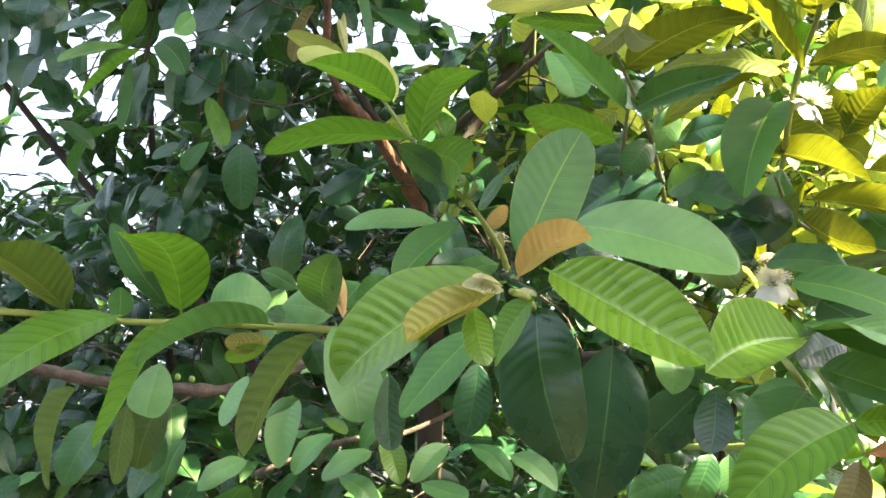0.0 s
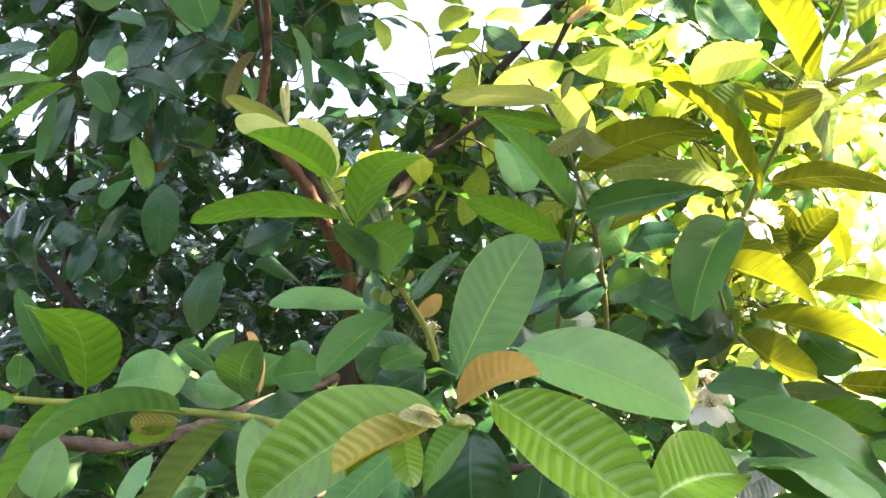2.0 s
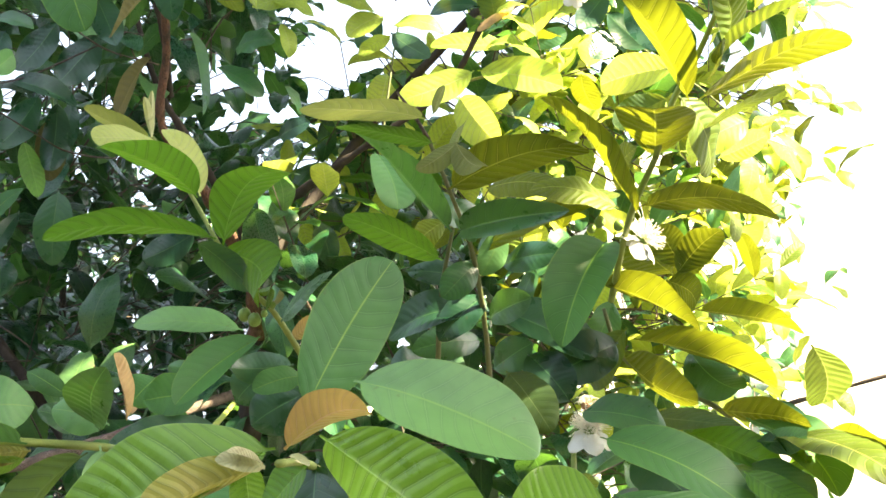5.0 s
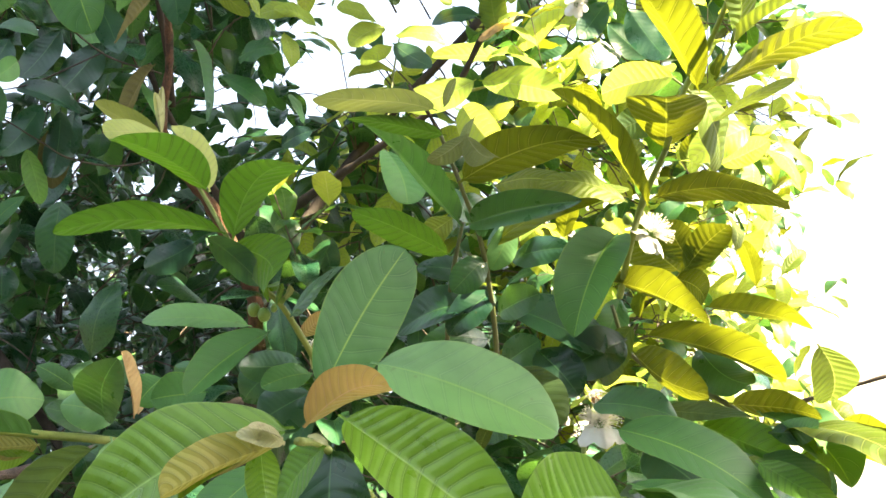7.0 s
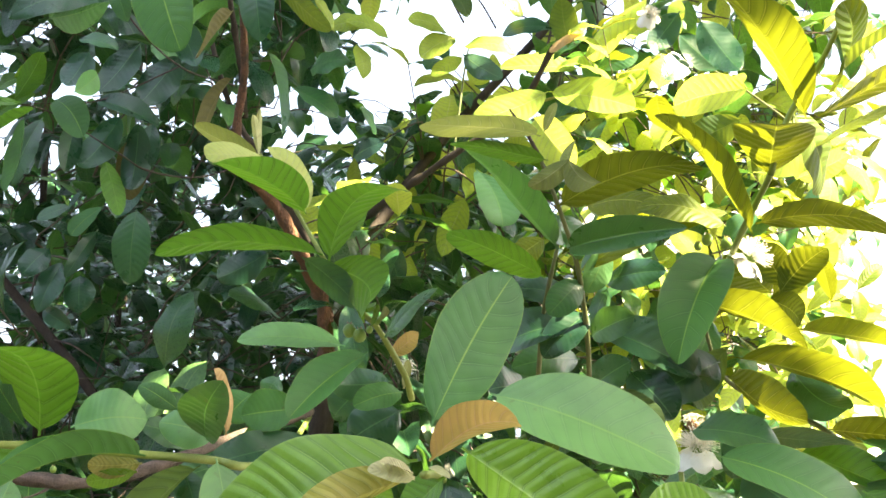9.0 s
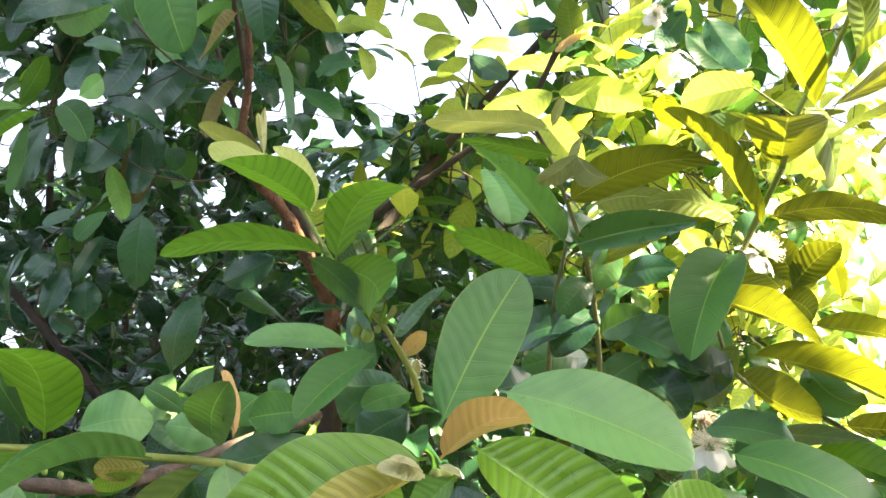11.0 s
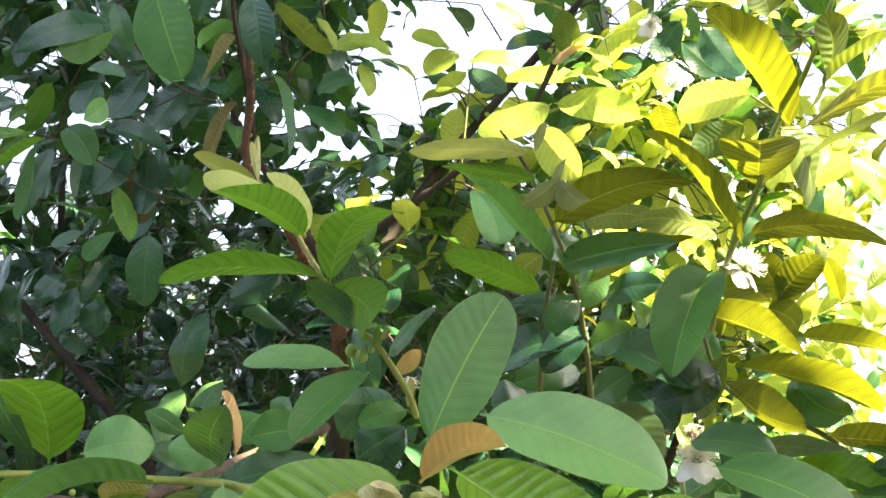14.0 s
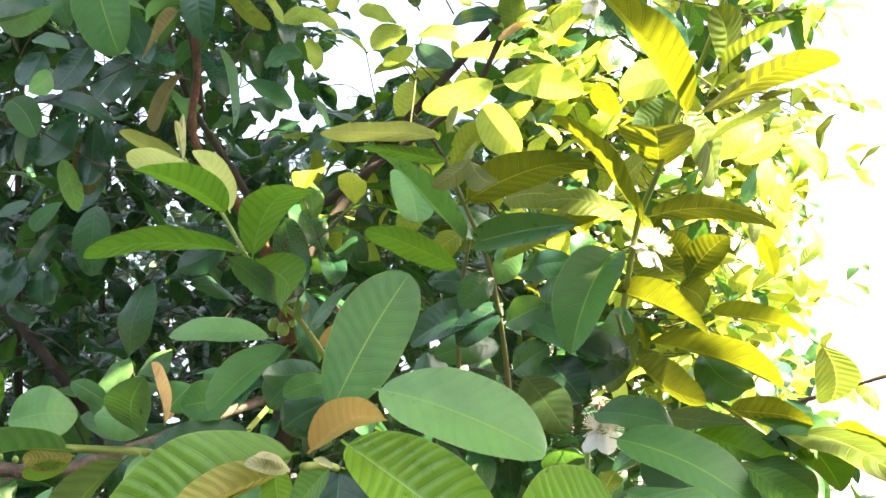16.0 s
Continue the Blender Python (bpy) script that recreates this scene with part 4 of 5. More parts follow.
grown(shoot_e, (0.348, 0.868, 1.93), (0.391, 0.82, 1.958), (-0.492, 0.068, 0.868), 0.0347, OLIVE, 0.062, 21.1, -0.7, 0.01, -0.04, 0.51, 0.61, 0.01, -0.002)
leaf(shoot_e, (0.323, 0.899, 1.995), (0.292, 0.891, 2.031), (0.385, -0.913, 0.138), 0.062, UNDER_SUNNY, 0.1, 10)
grown(shoot_e, (0.336, 0.871, 1.9), (0.412, 0.795, 1.926), (-0.336, -0.021, 0.942), 0.0533, UNDER_SUNNY, 0.018, 4.3, -19.2, 0.016, 0.32, 0.47, 0.62, 0.10, 0.021)
leaf(shoot_e, (0.342, 0.946, 1.927), (0.378, 0.983, 1.875), (0.672, -0.738, -0.061), 0.048, UNDER_SUNNY, 0.1, 10)
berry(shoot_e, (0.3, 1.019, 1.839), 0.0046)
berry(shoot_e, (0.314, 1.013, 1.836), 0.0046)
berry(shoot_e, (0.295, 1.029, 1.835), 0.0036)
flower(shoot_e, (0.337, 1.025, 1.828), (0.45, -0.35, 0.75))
leaf(shoot_e, (0.314, 1.016, 1.85), (0.241, 1.018, 1.86), (0.07, -0.693, 0.717), 0.040, UNDER_SUNNY, 0.12, 6, 0, 0.012)
grown(shoot_e, (0.173, 0.992, 1.85), (0.271, 0.93, 1.874), (0.039, 0.412, 0.91), 0.0583, UNDER_SUNNY, 0.058, 7.0, 18.2, 0.012, 0.25, 0.54, 0.51, 0.02, -0.032)
leaf(shoot_e, (0.217, 1.13, 1.885), (0.274, 1.081, 1.879), (-0.51, -0.657, 0.555), 0.039, UNDER_SUNNY, 0.1, 8)
leaf(shoot_e, (0.333, 1.126, 1.901), (0.344, 1.085, 1.922), (-0.963, -0.267, -0.034), 0.041, UNDER_SUNNY, 0.1, 8)

shoot_f = thing("guava_shoot", (0.225, 1.113, 1.737), "upright shoot with dark leaves and a felted unfolding bud", "guava shoot", "guava shoots")
stem(shoot_f, [(0.233, 1.155, 1.708), (0.218, 1.091, 1.757), (0.2, 1.045, 1.81), (0.177, 0.999, 1.846), (0.154, 0.971, 1.884)], 0.0026, 0.0016, STALK_DARK, "stem")
stem(shoot_f, [(0.183, 1.139, 1.725), (0.179, 1.093, 1.78), (0.183, 1.053, 1.832)], 0.0024, 0.0016, STALK_DARK, "stem")
grown(shoot_f, (0.149, 0.929, 1.887), (0.06, 0.888, 1.876), (-0.136, 0.023, 0.99), 0.0496, SILKY, 0.064, 7.1, 2.8, 0.01, -0.26, 0.55, 0.56, 0.10, 0.018)
grown(shoot_f, (0.158, 0.945, 1.874), (0.083, 0.942, 1.88), (0.072, 0.234, 0.97), 0.0391, GREEN, -0.003, 7.1, -20.4, 0.01, 0.11, 0.54, 0.57, 0.10, 0.006)
grown(shoot_f, (0.181, 1.033, 1.824), (0.088, 0.983, 1.893), (0.502, 0.223, 0.835), 0.0627, MATURE, 0.008, 16.8, -17.1, 0.01, 0.27, 0.50, 0.61, 0.00, -0.013)
grown(shoot_f, (0.113, 1.097, 1.903), (0.136, 1.054, 1.844), (0.393, -0.657, 0.643), 0.0412, PALE, 0.048, 13.7, 16.3, 0.008, 0.10, 0.44, 0.64, 0.08, 0.035)
grown(shoot_f, (0.176, 0.961, 1.881), (0.146, 0.956, 1.855), (0.102, 0.937, -0.334), 0.0201, FELT, 0.023, 17.8, 8.9, 0.01, -0.12, 0.52, 0.57, -0.01, -0.044)
grown(shoot_f, (0.174, 0.958, 1.88), (0.193, 0.924, 1.854), (0.194, 0.655, -0.73), 0.0238, FELT, 0.077, 20.0, 3.3, 0.01, 0.22, 0.50, 0.57, -0.12, 0.037)
grown(shoot_f, (0.156, 0.965, 1.902), (0.163, 0.953, 1.922), (-0.844, -0.534, -0.043), 0.0135, FELT, 0.033, 13.6, -4.0, 0.006, 0.04, 0.52, 0.60, 0.05, -0.015)
grown(shoot_f, (0.173, 0.964, 1.874), (0.182, 0.979, 1.902), (-0.742, -0.471, 0.477), 0.0155, FELT, -0.004, 22.2, -12.8, 0.006, 0.26, 0.56, 0.53, 0.12, -0.001)
stem(shoot_f, [(0.154, 0.971, 1.884), (0.141, 0.957, 1.898), (0.127, 0.953, 1.914)], 0.0016, 0.0009, TWIG, "bud_stalk")
grown(shoot_f, (0.183, 0.996, 1.818), (0.254, 0.902, 1.821), (-0.792, -0.603, -0.096), 0.0371, MATURE, 0.056, 52.1, 0.2, 0.005, 0.30, 0.66, 0.56, 0.07, 0.001)
leaf(shoot_f, (0.202, 1.065, 1.81), (0.317, 1.022, 1.864), (-0.468, -0.812, 0.347), 0.028, UNDER_SUNNY, 0.06, 12, 0, 0.012)
grown(shoot_f, (0.178, 1.085, 1.809), (0.09, 1.079, 1.839), (0.261, 0.498, 0.827), 0.0460, GREEN, 0.024, 6.6, -7.8, 0.006, 0.20, 0.53, 0.59, 0.10, -0.008)
grown(shoot_f, (0.216, 1.091, 1.771), (0.137, 1.102, 1.741), (-0.311, -0.772, 0.554), 0.0446, DARK_SHADED, 0.116, 17.5, 1.2, 0.005, 0.16, 0.50, 0.58, -0.03, -0.009)
leaf(shoot_f, (0.215, 1.107, 1.793), (0.15, 1.112, 1.801), (-0.028, -0.935, 0.353), 0.026, DARK_SHADED, 0.08, 10)
grown(shoot_f, (0.209, 1.076, 1.809), (0.259, 1.091, 1.857), (-0.388, -0.681, 0.621), 0.0380, MATURE, 0.088, 17.3, -26.5, 0.008, -0.08, 0.54, 0.56, 0.08, 0.000)
leaf(shoot_f, (0.177, 1.019, 1.849), (0.202, 1.043, 1.821), (0.613, -0.78, -0.129), 0.029, MATURE, 0.08, 12)
leaf(shoot_f, (0.15, 1.06, 1.861), (0.188, 1.052, 1.832), (0.193, -0.862, 0.468), 0.027, MATURE, 0.06, 12)
leaf(shoot_f, (0.181, 1.131, 1.853), (0.152, 1.138, 1.826), (-0.339, -0.933, 0.121), 0.028, UNDER_SUNNY, 0.06, 10)
leaf(shoot_f, (0.225, 1.172, 1.75), (0.16, 1.15, 1.735), (0.206, -0.882, 0.424), 0.035, MATURE, 0.06, 10)
leaf(shoot_f, (0.239, 1.193, 1.726), (0.271, 1.165, 1.751), (-0.656, -0.755, 0.012), 0.035, DARK_SHADED, 0.06, 10)
leaf(shoot_f, (0.18, 1.2, 1.724), (0.142, 1.183, 1.716), (0.327, -0.891, 0.314), 0.045, DARK_SHADED, 0.06, 10)
leaf(shoot_f, (0.204, 1.056, 1.804), (0.177, 1.044, 1.771), (0.161, -0.963, 0.218), 0.028, MATURE, 0.1, 12)
leaf(shoot_f, (0.224, 1.057, 1.836), (0.209, 1.057, 1.794), (0.432, -0.891, -0.141), 0.026, PALE, 0.1, 12)
leaf(shoot_f, (0.229, 1.082, 1.807), (0.275, 1.052, 1.817), (-0.567, -0.764, 0.307), 0.030, DARK_SHADED, 0.1, 10)
leaf(shoot_f, (0.218, 1.088, 1.781), (0.179, 1.078, 1.739), (-0.186, -0.896, 0.404), 0.033, DARK_SHADED, 0.1, 10)
leaf(shoot_f, (0.224, 1.11, 1.764), (0.256, 1.082, 1.781), (-0.686, -0.715, 0.134), 0.032, MATURE, 0.1, 10)

shoot_b = thing("guava_shoot", (0.069, 1.154, 1.716), "slender shoot with pale green leaves and green fruits", "guava shoot", "guava shoots")
stem(shoot_b, [(0.072, 1.165, 1.702), (0.064, 1.134, 1.72), (0.038, 1.099, 1.755), (0.019, 1.08, 1.771), (-0.009, 1.072, 1.804), (-0.042, 1.085, 1.853), (-0.075, 1.073, 1.895)], 0.0032, 0.0014, STALK, "stem")
grown(shoot_b, (-0.013, 1.069, 1.811), (-0.146, 1.039, 1.795), (-0.133, 0.052, 0.99), 0.0681, GREEN, 0.062, 8.2, 7.9, 0.012, 0.11, 0.56, 0.61, 0.00, 0.007)
grown(shoot_b, (-0.008, 1.079, 1.806), (0.052, 1.004, 1.856), (-0.418, 0.248, 0.874), 0.0547, GREEN, 0.189, 7.0, -5.2, 0.012, 0.25, 0.52, 0.60, 0.02, -0.035)
grown(shoot_b, (-0.011, 1.081, 1.803), (0.029, 1.011, 1.762), (0.858, 0.513, -0.032), 0.0467, GREEN, 0.140, 5.8, -16.9, 0.012, 0.21, 0.49, 0.59, -0.10, -0.074)
leaf(shoot_b, (-0.03, 1.066, 1.807), (0.02, 1.066, 1.769), (0.329, 0.833, 0.445), 0.028, MATURE, 0.06, 10)
grown(shoot_b, (-0.028, 1.048, 1.84), (-0.094, 0.977, 1.86), (-0.026, 0.285, 0.958), 0.0523, GREEN, 0.088, 18.8, -7.8, 0.012, -0.13, 0.51, 0.55, -0.01, 0.025)
grown(shoot_b, (-0.066, 1.054, 1.885), (-0.112, 1.02, 1.877), (0.294, -0.571, 0.766), 0.0301, SILKY, 0.063, 3.8, -22.8, 0.004, -0.11, 0.44, 0.63, 0.03, 0.012)
grown(shoot_b, (-0.032, 1.084, 1.849), (-0.069, 1.091, 1.907), (0.66, -0.57, 0.489), 0.0345, SILKY, 0.083, 16.4, -6.3, 0.004, -0.01, 0.50, 0.63, -0.07, -0.009)
grown(shoot_b, (-0.074, 1.066, 1.891), (-0.129, 1.05, 1.909), (0.127, 0.446, 0.886), 0.0307, SILKY, -0.033, 12.4, -14.7, 0.008, 0.09, 0.48, 0.62, -0.04, -0.022)
leaf(shoot_b, (-0.076, 1.073, 1.894), (-0.081, 1.052, 1.923), (-0.064, 0.82, 0.568), 0.010, FUZZY, 0.04, 50)
leaf(shoot_b, (-0.075, 1.073, 1.894), (-0.077, 1.062, 1.932), (-0.365, 0.9, 0.238), 0.010, FUZZY, 0.03, 50)
grown(shoot_b, (0.009, 1.141, 1.743), (-0.086, 1.133, 1.74), (0.023, -0.618, 0.786), 0.0471, PALE, 0.056, 9.3, 6.5, 0.004, -0.01, 0.51, 0.62, -0.00, -0.018)
grown(shoot_b, (0.032, 1.052, 1.73), (-0.022, 0.994, 1.67), (-0.116, -0.665, 0.738), 0.0405, MID, 0.031, 38.3, -14.6, 0.003, 0.08, 0.54, 0.60, 0.06, -0.014)
grown(shoot_b, (0.044, 1.096, 1.748), (0.085, 1.069, 1.79), (0.72, 0.618, -0.315), 0.0341, MATURE, -0.012, 11.5, -29.5, 0.012, -0.24, 0.53, 0.59, 0.11, -0.016)
leaf(shoot_b, (0.064, 1.175, 1.708), (0.02, 1.154, 1.691), (0.184, -0.823, 0.537), 0.029, MID, 0.08, 6)
leaf(shoot_b, (0.05, 1.152, 1.738), (0.073, 1.14, 1.76), (0.319, 0.933, 0.165), 0.017, BRONZE, 0.08, 6)
leaf(shoot_b, (0.052, 1.204, 1.719), (-0.006, 1.201, 1.712), (-0.034, 0.994, -0.104), 0.033, MATURE, 0.08, 8)
leaf(shoot_b, (0.064, 1.205, 1.693), (0.017, 1.205, 1.66), (-0.173, -0.949, 0.262), 0.052, DARK_SHADED, 0.08, 8)
leaf(shoot_b, (0.035, 1.223, 1.72), (-0.001, 1.223, 1.681), (-0.202, -0.961, 0.187), 0.047, DARK_SHADED, 0.08, 8)
leaf(shoot_b, (0.019, 1.086, 1.77), (0.035, 1.067, 1.773), (0.772, 0.618, -0.152), 0.009, YOUNG, 0.1, 30)
leaf(shoot_b, (0.036, 1.089, 1.759), (0.043, 1.067, 1.771), (0.63, 0.516, 0.58), 0.007, FUZZY, 0.1, 30)
leaf(shoot_b, (0.064, 1.144, 1.709), (0.066, 1.133, 1.734), (0.059, 0.898, 0.436), 0.009, FUZZY, 0.05, 30)
leaf(shoot_b, (0.026, 1.078, 1.757), (0.019, 1.065, 1.775), (-0.203, 0.833, 0.515), 0.007, YOUNG, 0.05, 40)
leaf(shoot_b, (0.032, 1.079, 1.754), (0.037, 1.067, 1.772), (0.211, 0.835, 0.509), 0.006, YOUNG, 0.05, 40)
berry(shoot_b, (0.023, 1.084, 1.747), 0.0056)
berry(shoot_b, (0.014, 1.088, 1.751), 0.0056)
berry(shoot_b, (0.037, 1.083, 1.76), 0.003)
berry(shoot_b, (0.031, 1.079, 1.752), 0.003)
withered(shoot_b, (0.064, 1.153, 1.727), (0.2, -0.4, 0.6))

shoot_g = thing("guava_shoot", (-0.086, 1.07, 1.634), "long drooping side shoot with broad arched leaves", "guava shoot", "guava shoots")
stem(shoot_g, [(-0.082, 2.053, 1.712), (-0.075, 1.525, 1.639), (-0.062, 1.084, 1.632), (-0.083, 1.05, 1.635), (-0.134, 1, 1.636), (-0.183, 0.967, 1.637), (-0.229, 0.932, 1.636), (-0.284, 0.879, 1.639), (-0.312, 0.845, 1.639)], 0.0042, 0.0022, STALK, "stem")
grown(shoot_g, (-0.201, 0.978, 1.644), (-0.215, 0.877, 1.698), (0.069, 0.459, 0.886), 0.0633, GREEN, 0.084, 8.5, -3.7, 0.018, 0.46, 0.52, 0.55, -0.03, 0.075)
leaf(shoot_g, (-0.205, 0.96, 1.649), (-0.258, 0.966, 1.721), (-0.306, -0.94, -0.149), 0.023, MID, 0.06, 10)
grown(shoot_g, (-0.261, 0.885, 1.64), (-0.29, 0.796, 1.678), (-0.202, 0.435, 0.877), 0.0542, OLIVE, 0.057, 25.2, -13.5, 0.016, 0.02, 0.52, 0.52, -0.08, 0.009)
leaf(shoot_g, (-0.192, 1.026, 1.653), (-0.136, 1.038, 1.663), (0.132, -0.915, 0.38), 0.048, PALE, 0.1, 6)
grown(shoot_g, (-0.122, 0.977, 1.635), (-0.213, 0.906, 1.599), (-0.205, -0.229, 0.952), 0.0614, MID, 0.097, 36.3, 17.6, 0.014, 0.04, 0.53, 0.58, -0.07, -0.002)
grown(shoot_g, (-0.229, 0.913, 1.64), (-0.303, 0.805, 1.571), (0.202, -0.623, 0.756), 0.0555, GREEN, 0.075, 11.9, 13.3, 0.012, 0.13, 0.53, 0.62, 0.01, -0.007)
grown(shoot_g, (-0.21, 0.98, 1.64), (-0.257, 0.938, 1.536), (-0.911, -0.011, 0.412), 0.0624, GREEN, 0.027, 30.2, -15.9, 0.018, -0.27, 0.57, 0.59, -0.03, 0.012)
grown(shoot_g, (-0.245, 1.071, 1.61), (-0.242, 1.019, 1.56), (-0.164, 0.674, -0.72), 0.0384, PALE, 0.054, 8.4, -10.4, 0.004, 0.01, 0.49, 0.61, 0.06, 0.027)
grown(shoot_g, (-0.374, 1.208, 1.591), (-0.376, 1.15, 1.49), (-0.998, -0.038, 0.039), 0.0601, OLIVE, 0.107, 27.5, -10.4, 0.016, -0.23, 0.59, 0.57, -0.04, 0.047)
grown(shoot_g, (-0.324, 1.216, 1.573), (-0.328, 1.193, 1.491), (-0.951, 0.306, -0.038), 0.0425, OLIVE, 0.014, 2.2, -7.1, 0.014, -0.04, 0.50, 0.57, 0.13, -0.014)
grown(shoot_g, (-0.089, 1.027, 1.63), (-0.145, 0.971, 1.529), (-0.895, 0.14, 0.423), 0.0648, OLIVE, 0.109, 15.7, 10.7, 0.018, -0.22, 0.54, 0.60, -0.00, 0.023)
leaf(shoot_g, (-0.104, 1.037, 1.627), (-0.088, 1.021, 1.597), (0.161, 0.899, -0.406), 0.025, DARK_SHADED, 0.06, 6)
grown(shoot_g, (-0.151, 1.219, 1.579), (-0.157, 1.177, 1.507), (0.092, -0.865, 0.493), 0.0366, PALE, 0.093, 24.7, 1.4, 0.006, -0.02, 0.62, 0.54, -0.09, -0.024)
leaf(shoot_g, (-0.141, 1.06, 1.629), (-0.179, 1.041, 1.625), (-0.382, 0.86, -0.338), 0.020, BLUSH, 0.06, 8)
grown(shoot_g, (-0.144, 1.057, 1.622), (-0.181, 1.052, 1.611), (-0.27, 0.703, 0.658), 0.0194, YOUNG, 0.003, 6.5, 4.5, 0.01, 0.02, 0.46, 0.62, 0.08, -0.022)
grown(shoot_g, (-0.089, 1.045, 1.65), (-0.071, 0.975, 1.694), (0.485, 0.549, 0.681), 0.0406, MATURE, -0.013, -9.0, 12.6, 0.012, -0.41, 0.54, 0.62, 0.24, -0.056)
leaf(shoot_g, (-0.117, 1.061, 1.673), (-0.152, 1.063, 1.691), (0.093, -0.964, 0.248), 0.019, MID, 0.06, 8)
leaf(shoot_g, (-0.269, 1.024, 1.645), (-0.268, 1.022, 1.673), (-0.056, 0.995, 0.081), 0.023, MID, 0.04, 6)
grown(shoot_g, (-0.177, 1.128, 1.599), (-0.196, 1.106, 1.55), (-0.455, -0.737, 0.5), 0.0279, PALE, 0.043, 4.5, 5.3, 0.006, -0.02, 0.50, 0.60, 0.04, 0.010)
leaf(shoot_g, (-0.094, 1.118, 1.653), (-0.141, 1.109, 1.663), (0.251, -0.91, 0.329), 0.036, PALE, 0.06, 6)
leaf(shoot_g, (-0.299, 1.28, 1.587), (-0.33, 1.268, 1.502), (-0.2, -0.958, 0.206), 0.045, OLIVE, 0.06, 6)
leaf(shoot_g, (-0.33, 1.322, 1.549), (-0.331, 1.32, 1.493), (0.332, -0.943, 0.035), 0.037, MATURE, 0.06, 6)
leaf(shoot_g, (-0.382, 1.305, 1.556), (-0.418, 1.288, 1.483), (-0.157, -0.945, 0.288), 0.047, MATURE, 0.06, 6)
grown(shoot_g, (0, 1.37, 1.523), (-0.036, 1.327, 1.483), (0.078, -0.716, 0.694), 0.0319, PALE, 0.085, 22.2, -6.8, 0.006, 0.09, 0.55, 0.60, 0.03, -0.009)
grown(shoot_g, (-0.068, 1.342, 1.537), (-0.048, 1.307, 1.482), (0.08, -0.831, 0.551), 0.0298, YOUNG, 0.057, 25.3, -1.9, 0.006, 0.06, 0.55, 0.60, 0.05, -0.017)
leaf(shoot_g, (-0.092, 1.423, 1.513), (-0.148, 1.393, 1.481), (-0.042, -0.683, 0.729), 0.037, PALE, 0.12, 14)
leaf(shoot_g, (0.023, 1.452, 1.518), (0.073, 1.431, 1.478), (0.208, -0.728, 0.653), 0.031, MID, 0.12, 16)
leaf(shoot_g, (-0.142, 1.437, 1.533), (-0.185, 1.408, 1.487), (-0.18, -0.739, 0.65), 0.033, PALE, 0.12, 18)
leaf(shoot_g, (0.07, 1.483, 1.506), (0.128, 1.459, 1.463), (0.22, -0.7, 0.679), 0.037, PALE, 0.12, 16)
leaf(shoot_g, (-0.069, 1.467, 1.563), (-0.108, 1.441, 1.512), (-0.213, -0.795, 0.568), 0.029, MID, 0.12, 16)
grown(shoot_g, (-0.031, 1.366, 1.48), (0.025, 1.331, 1.466), (-0.131, -0.532, 0.836), 0.0308, PALE, 0.005, 8.8, 5.6, 0.006, -0.16, 0.53, 0.60, 0.04, -0.007)
leaf(shoot_g, (-0.135, 1.436, 1.482), (-0.084, 1.419, 1.443), (0.19, -0.786, 0.588), 0.031, PALE, 0.12, 16)
leaf(shoot_g, (-0.241, 1.417, 1.504), (-0.293, 1.382, 1.47), (0.042, -0.72, 0.693), 0.034, PALE, 0.12, 16)
leaf(shoot_g, (-0.321, 1.429, 1.53), (-0.343, 1.42, 1.474), (-0.36, -0.888, 0.287), 0.032, MID, 0.12, 16)
leaf(shoot_g, (-0.125, 1.207, 1.647), (-0.171, 1.176, 1.662), (0.599, -0.727, 0.335), 0.029, MATURE, 0.06, 8, 0, 0.012)
leaf(shoot_g, (-0.037, 1.249, 1.689), (-0.09, 1.243, 1.678), (0.041, -0.928, 0.371), 0.044, MID, 0.06, 8)
leaf(shoot_g, (-0.088, 1.293, 1.703), (-0.111, 1.29, 1.674), (-0.161, -0.965, 0.207), 0.039, MID, 0.06, 8)
leaf(shoot_g, (-0.052, 1.299, 1.659), (-0.091, 1.294, 1.663), (0.159, -0.927, 0.341), 0.032, MID, 0.06, 8)
leaf(shoot_g, (-0.019, 1.252, 1.659), (-0.113, 1.209, 1.629), (0.239, -0.854, 0.462), 0.043, DARK_SHADED, 0.06, 8)
leaf(shoot_g, (-0.067, 1.345, 1.725), (-0.081, 1.344, 1.703), (-0.185, -0.973, 0.137), 0.026, MATURE, 0.06, 8)
leaf(shoot_g, (-0.1, 1.292, 1.629), (-0.143, 1.234, 1.612), (0.472, -0.549, 0.69), 0.041, MATURE, 0.06, 8)
grown(shoot_g, (-0.099, 1.214, 1.658), (-0.114, 1.202, 1.719), (0.972, -0.111, 0.205), 0.0320, DRY, 0.050, 28.4, -10.6, 0.03, -0.19, 0.45, 0.57, 0.03, -0.000)
leaf(shoot_g, (-0.122, 1.308, 1.697), (-0.112, 1.31, 1.666), (0.001, 0.996, 0.086), 0.016, DRY, 0.12, 40, 40)
grown(shoot_g, (-0.132, 1.287, 1.554), (-0.102, 1.268, 1.538), (0.22, -0.426, 0.878), 0.0189, YOUNG, 0.064, 25.2, 18.7, 0.008, -0.29, 0.53, 0.62, -0.03, -0.008)
grown(shoot_g, (-0.108, 1.023, 1.574), (-0.146, 1.044, 1.557), (-0.579, -0.619, 0.531), 0.0232, MID, 0.009, 17.8, 24.7, 0.006, 0.23, 0.51, 0.61, 0.05, 0.024)

limbs = thing("guava_tree", (-0.074, 2.045, 1.882), "forked guava limbs with reddish peeling bark", "guava tree", "")
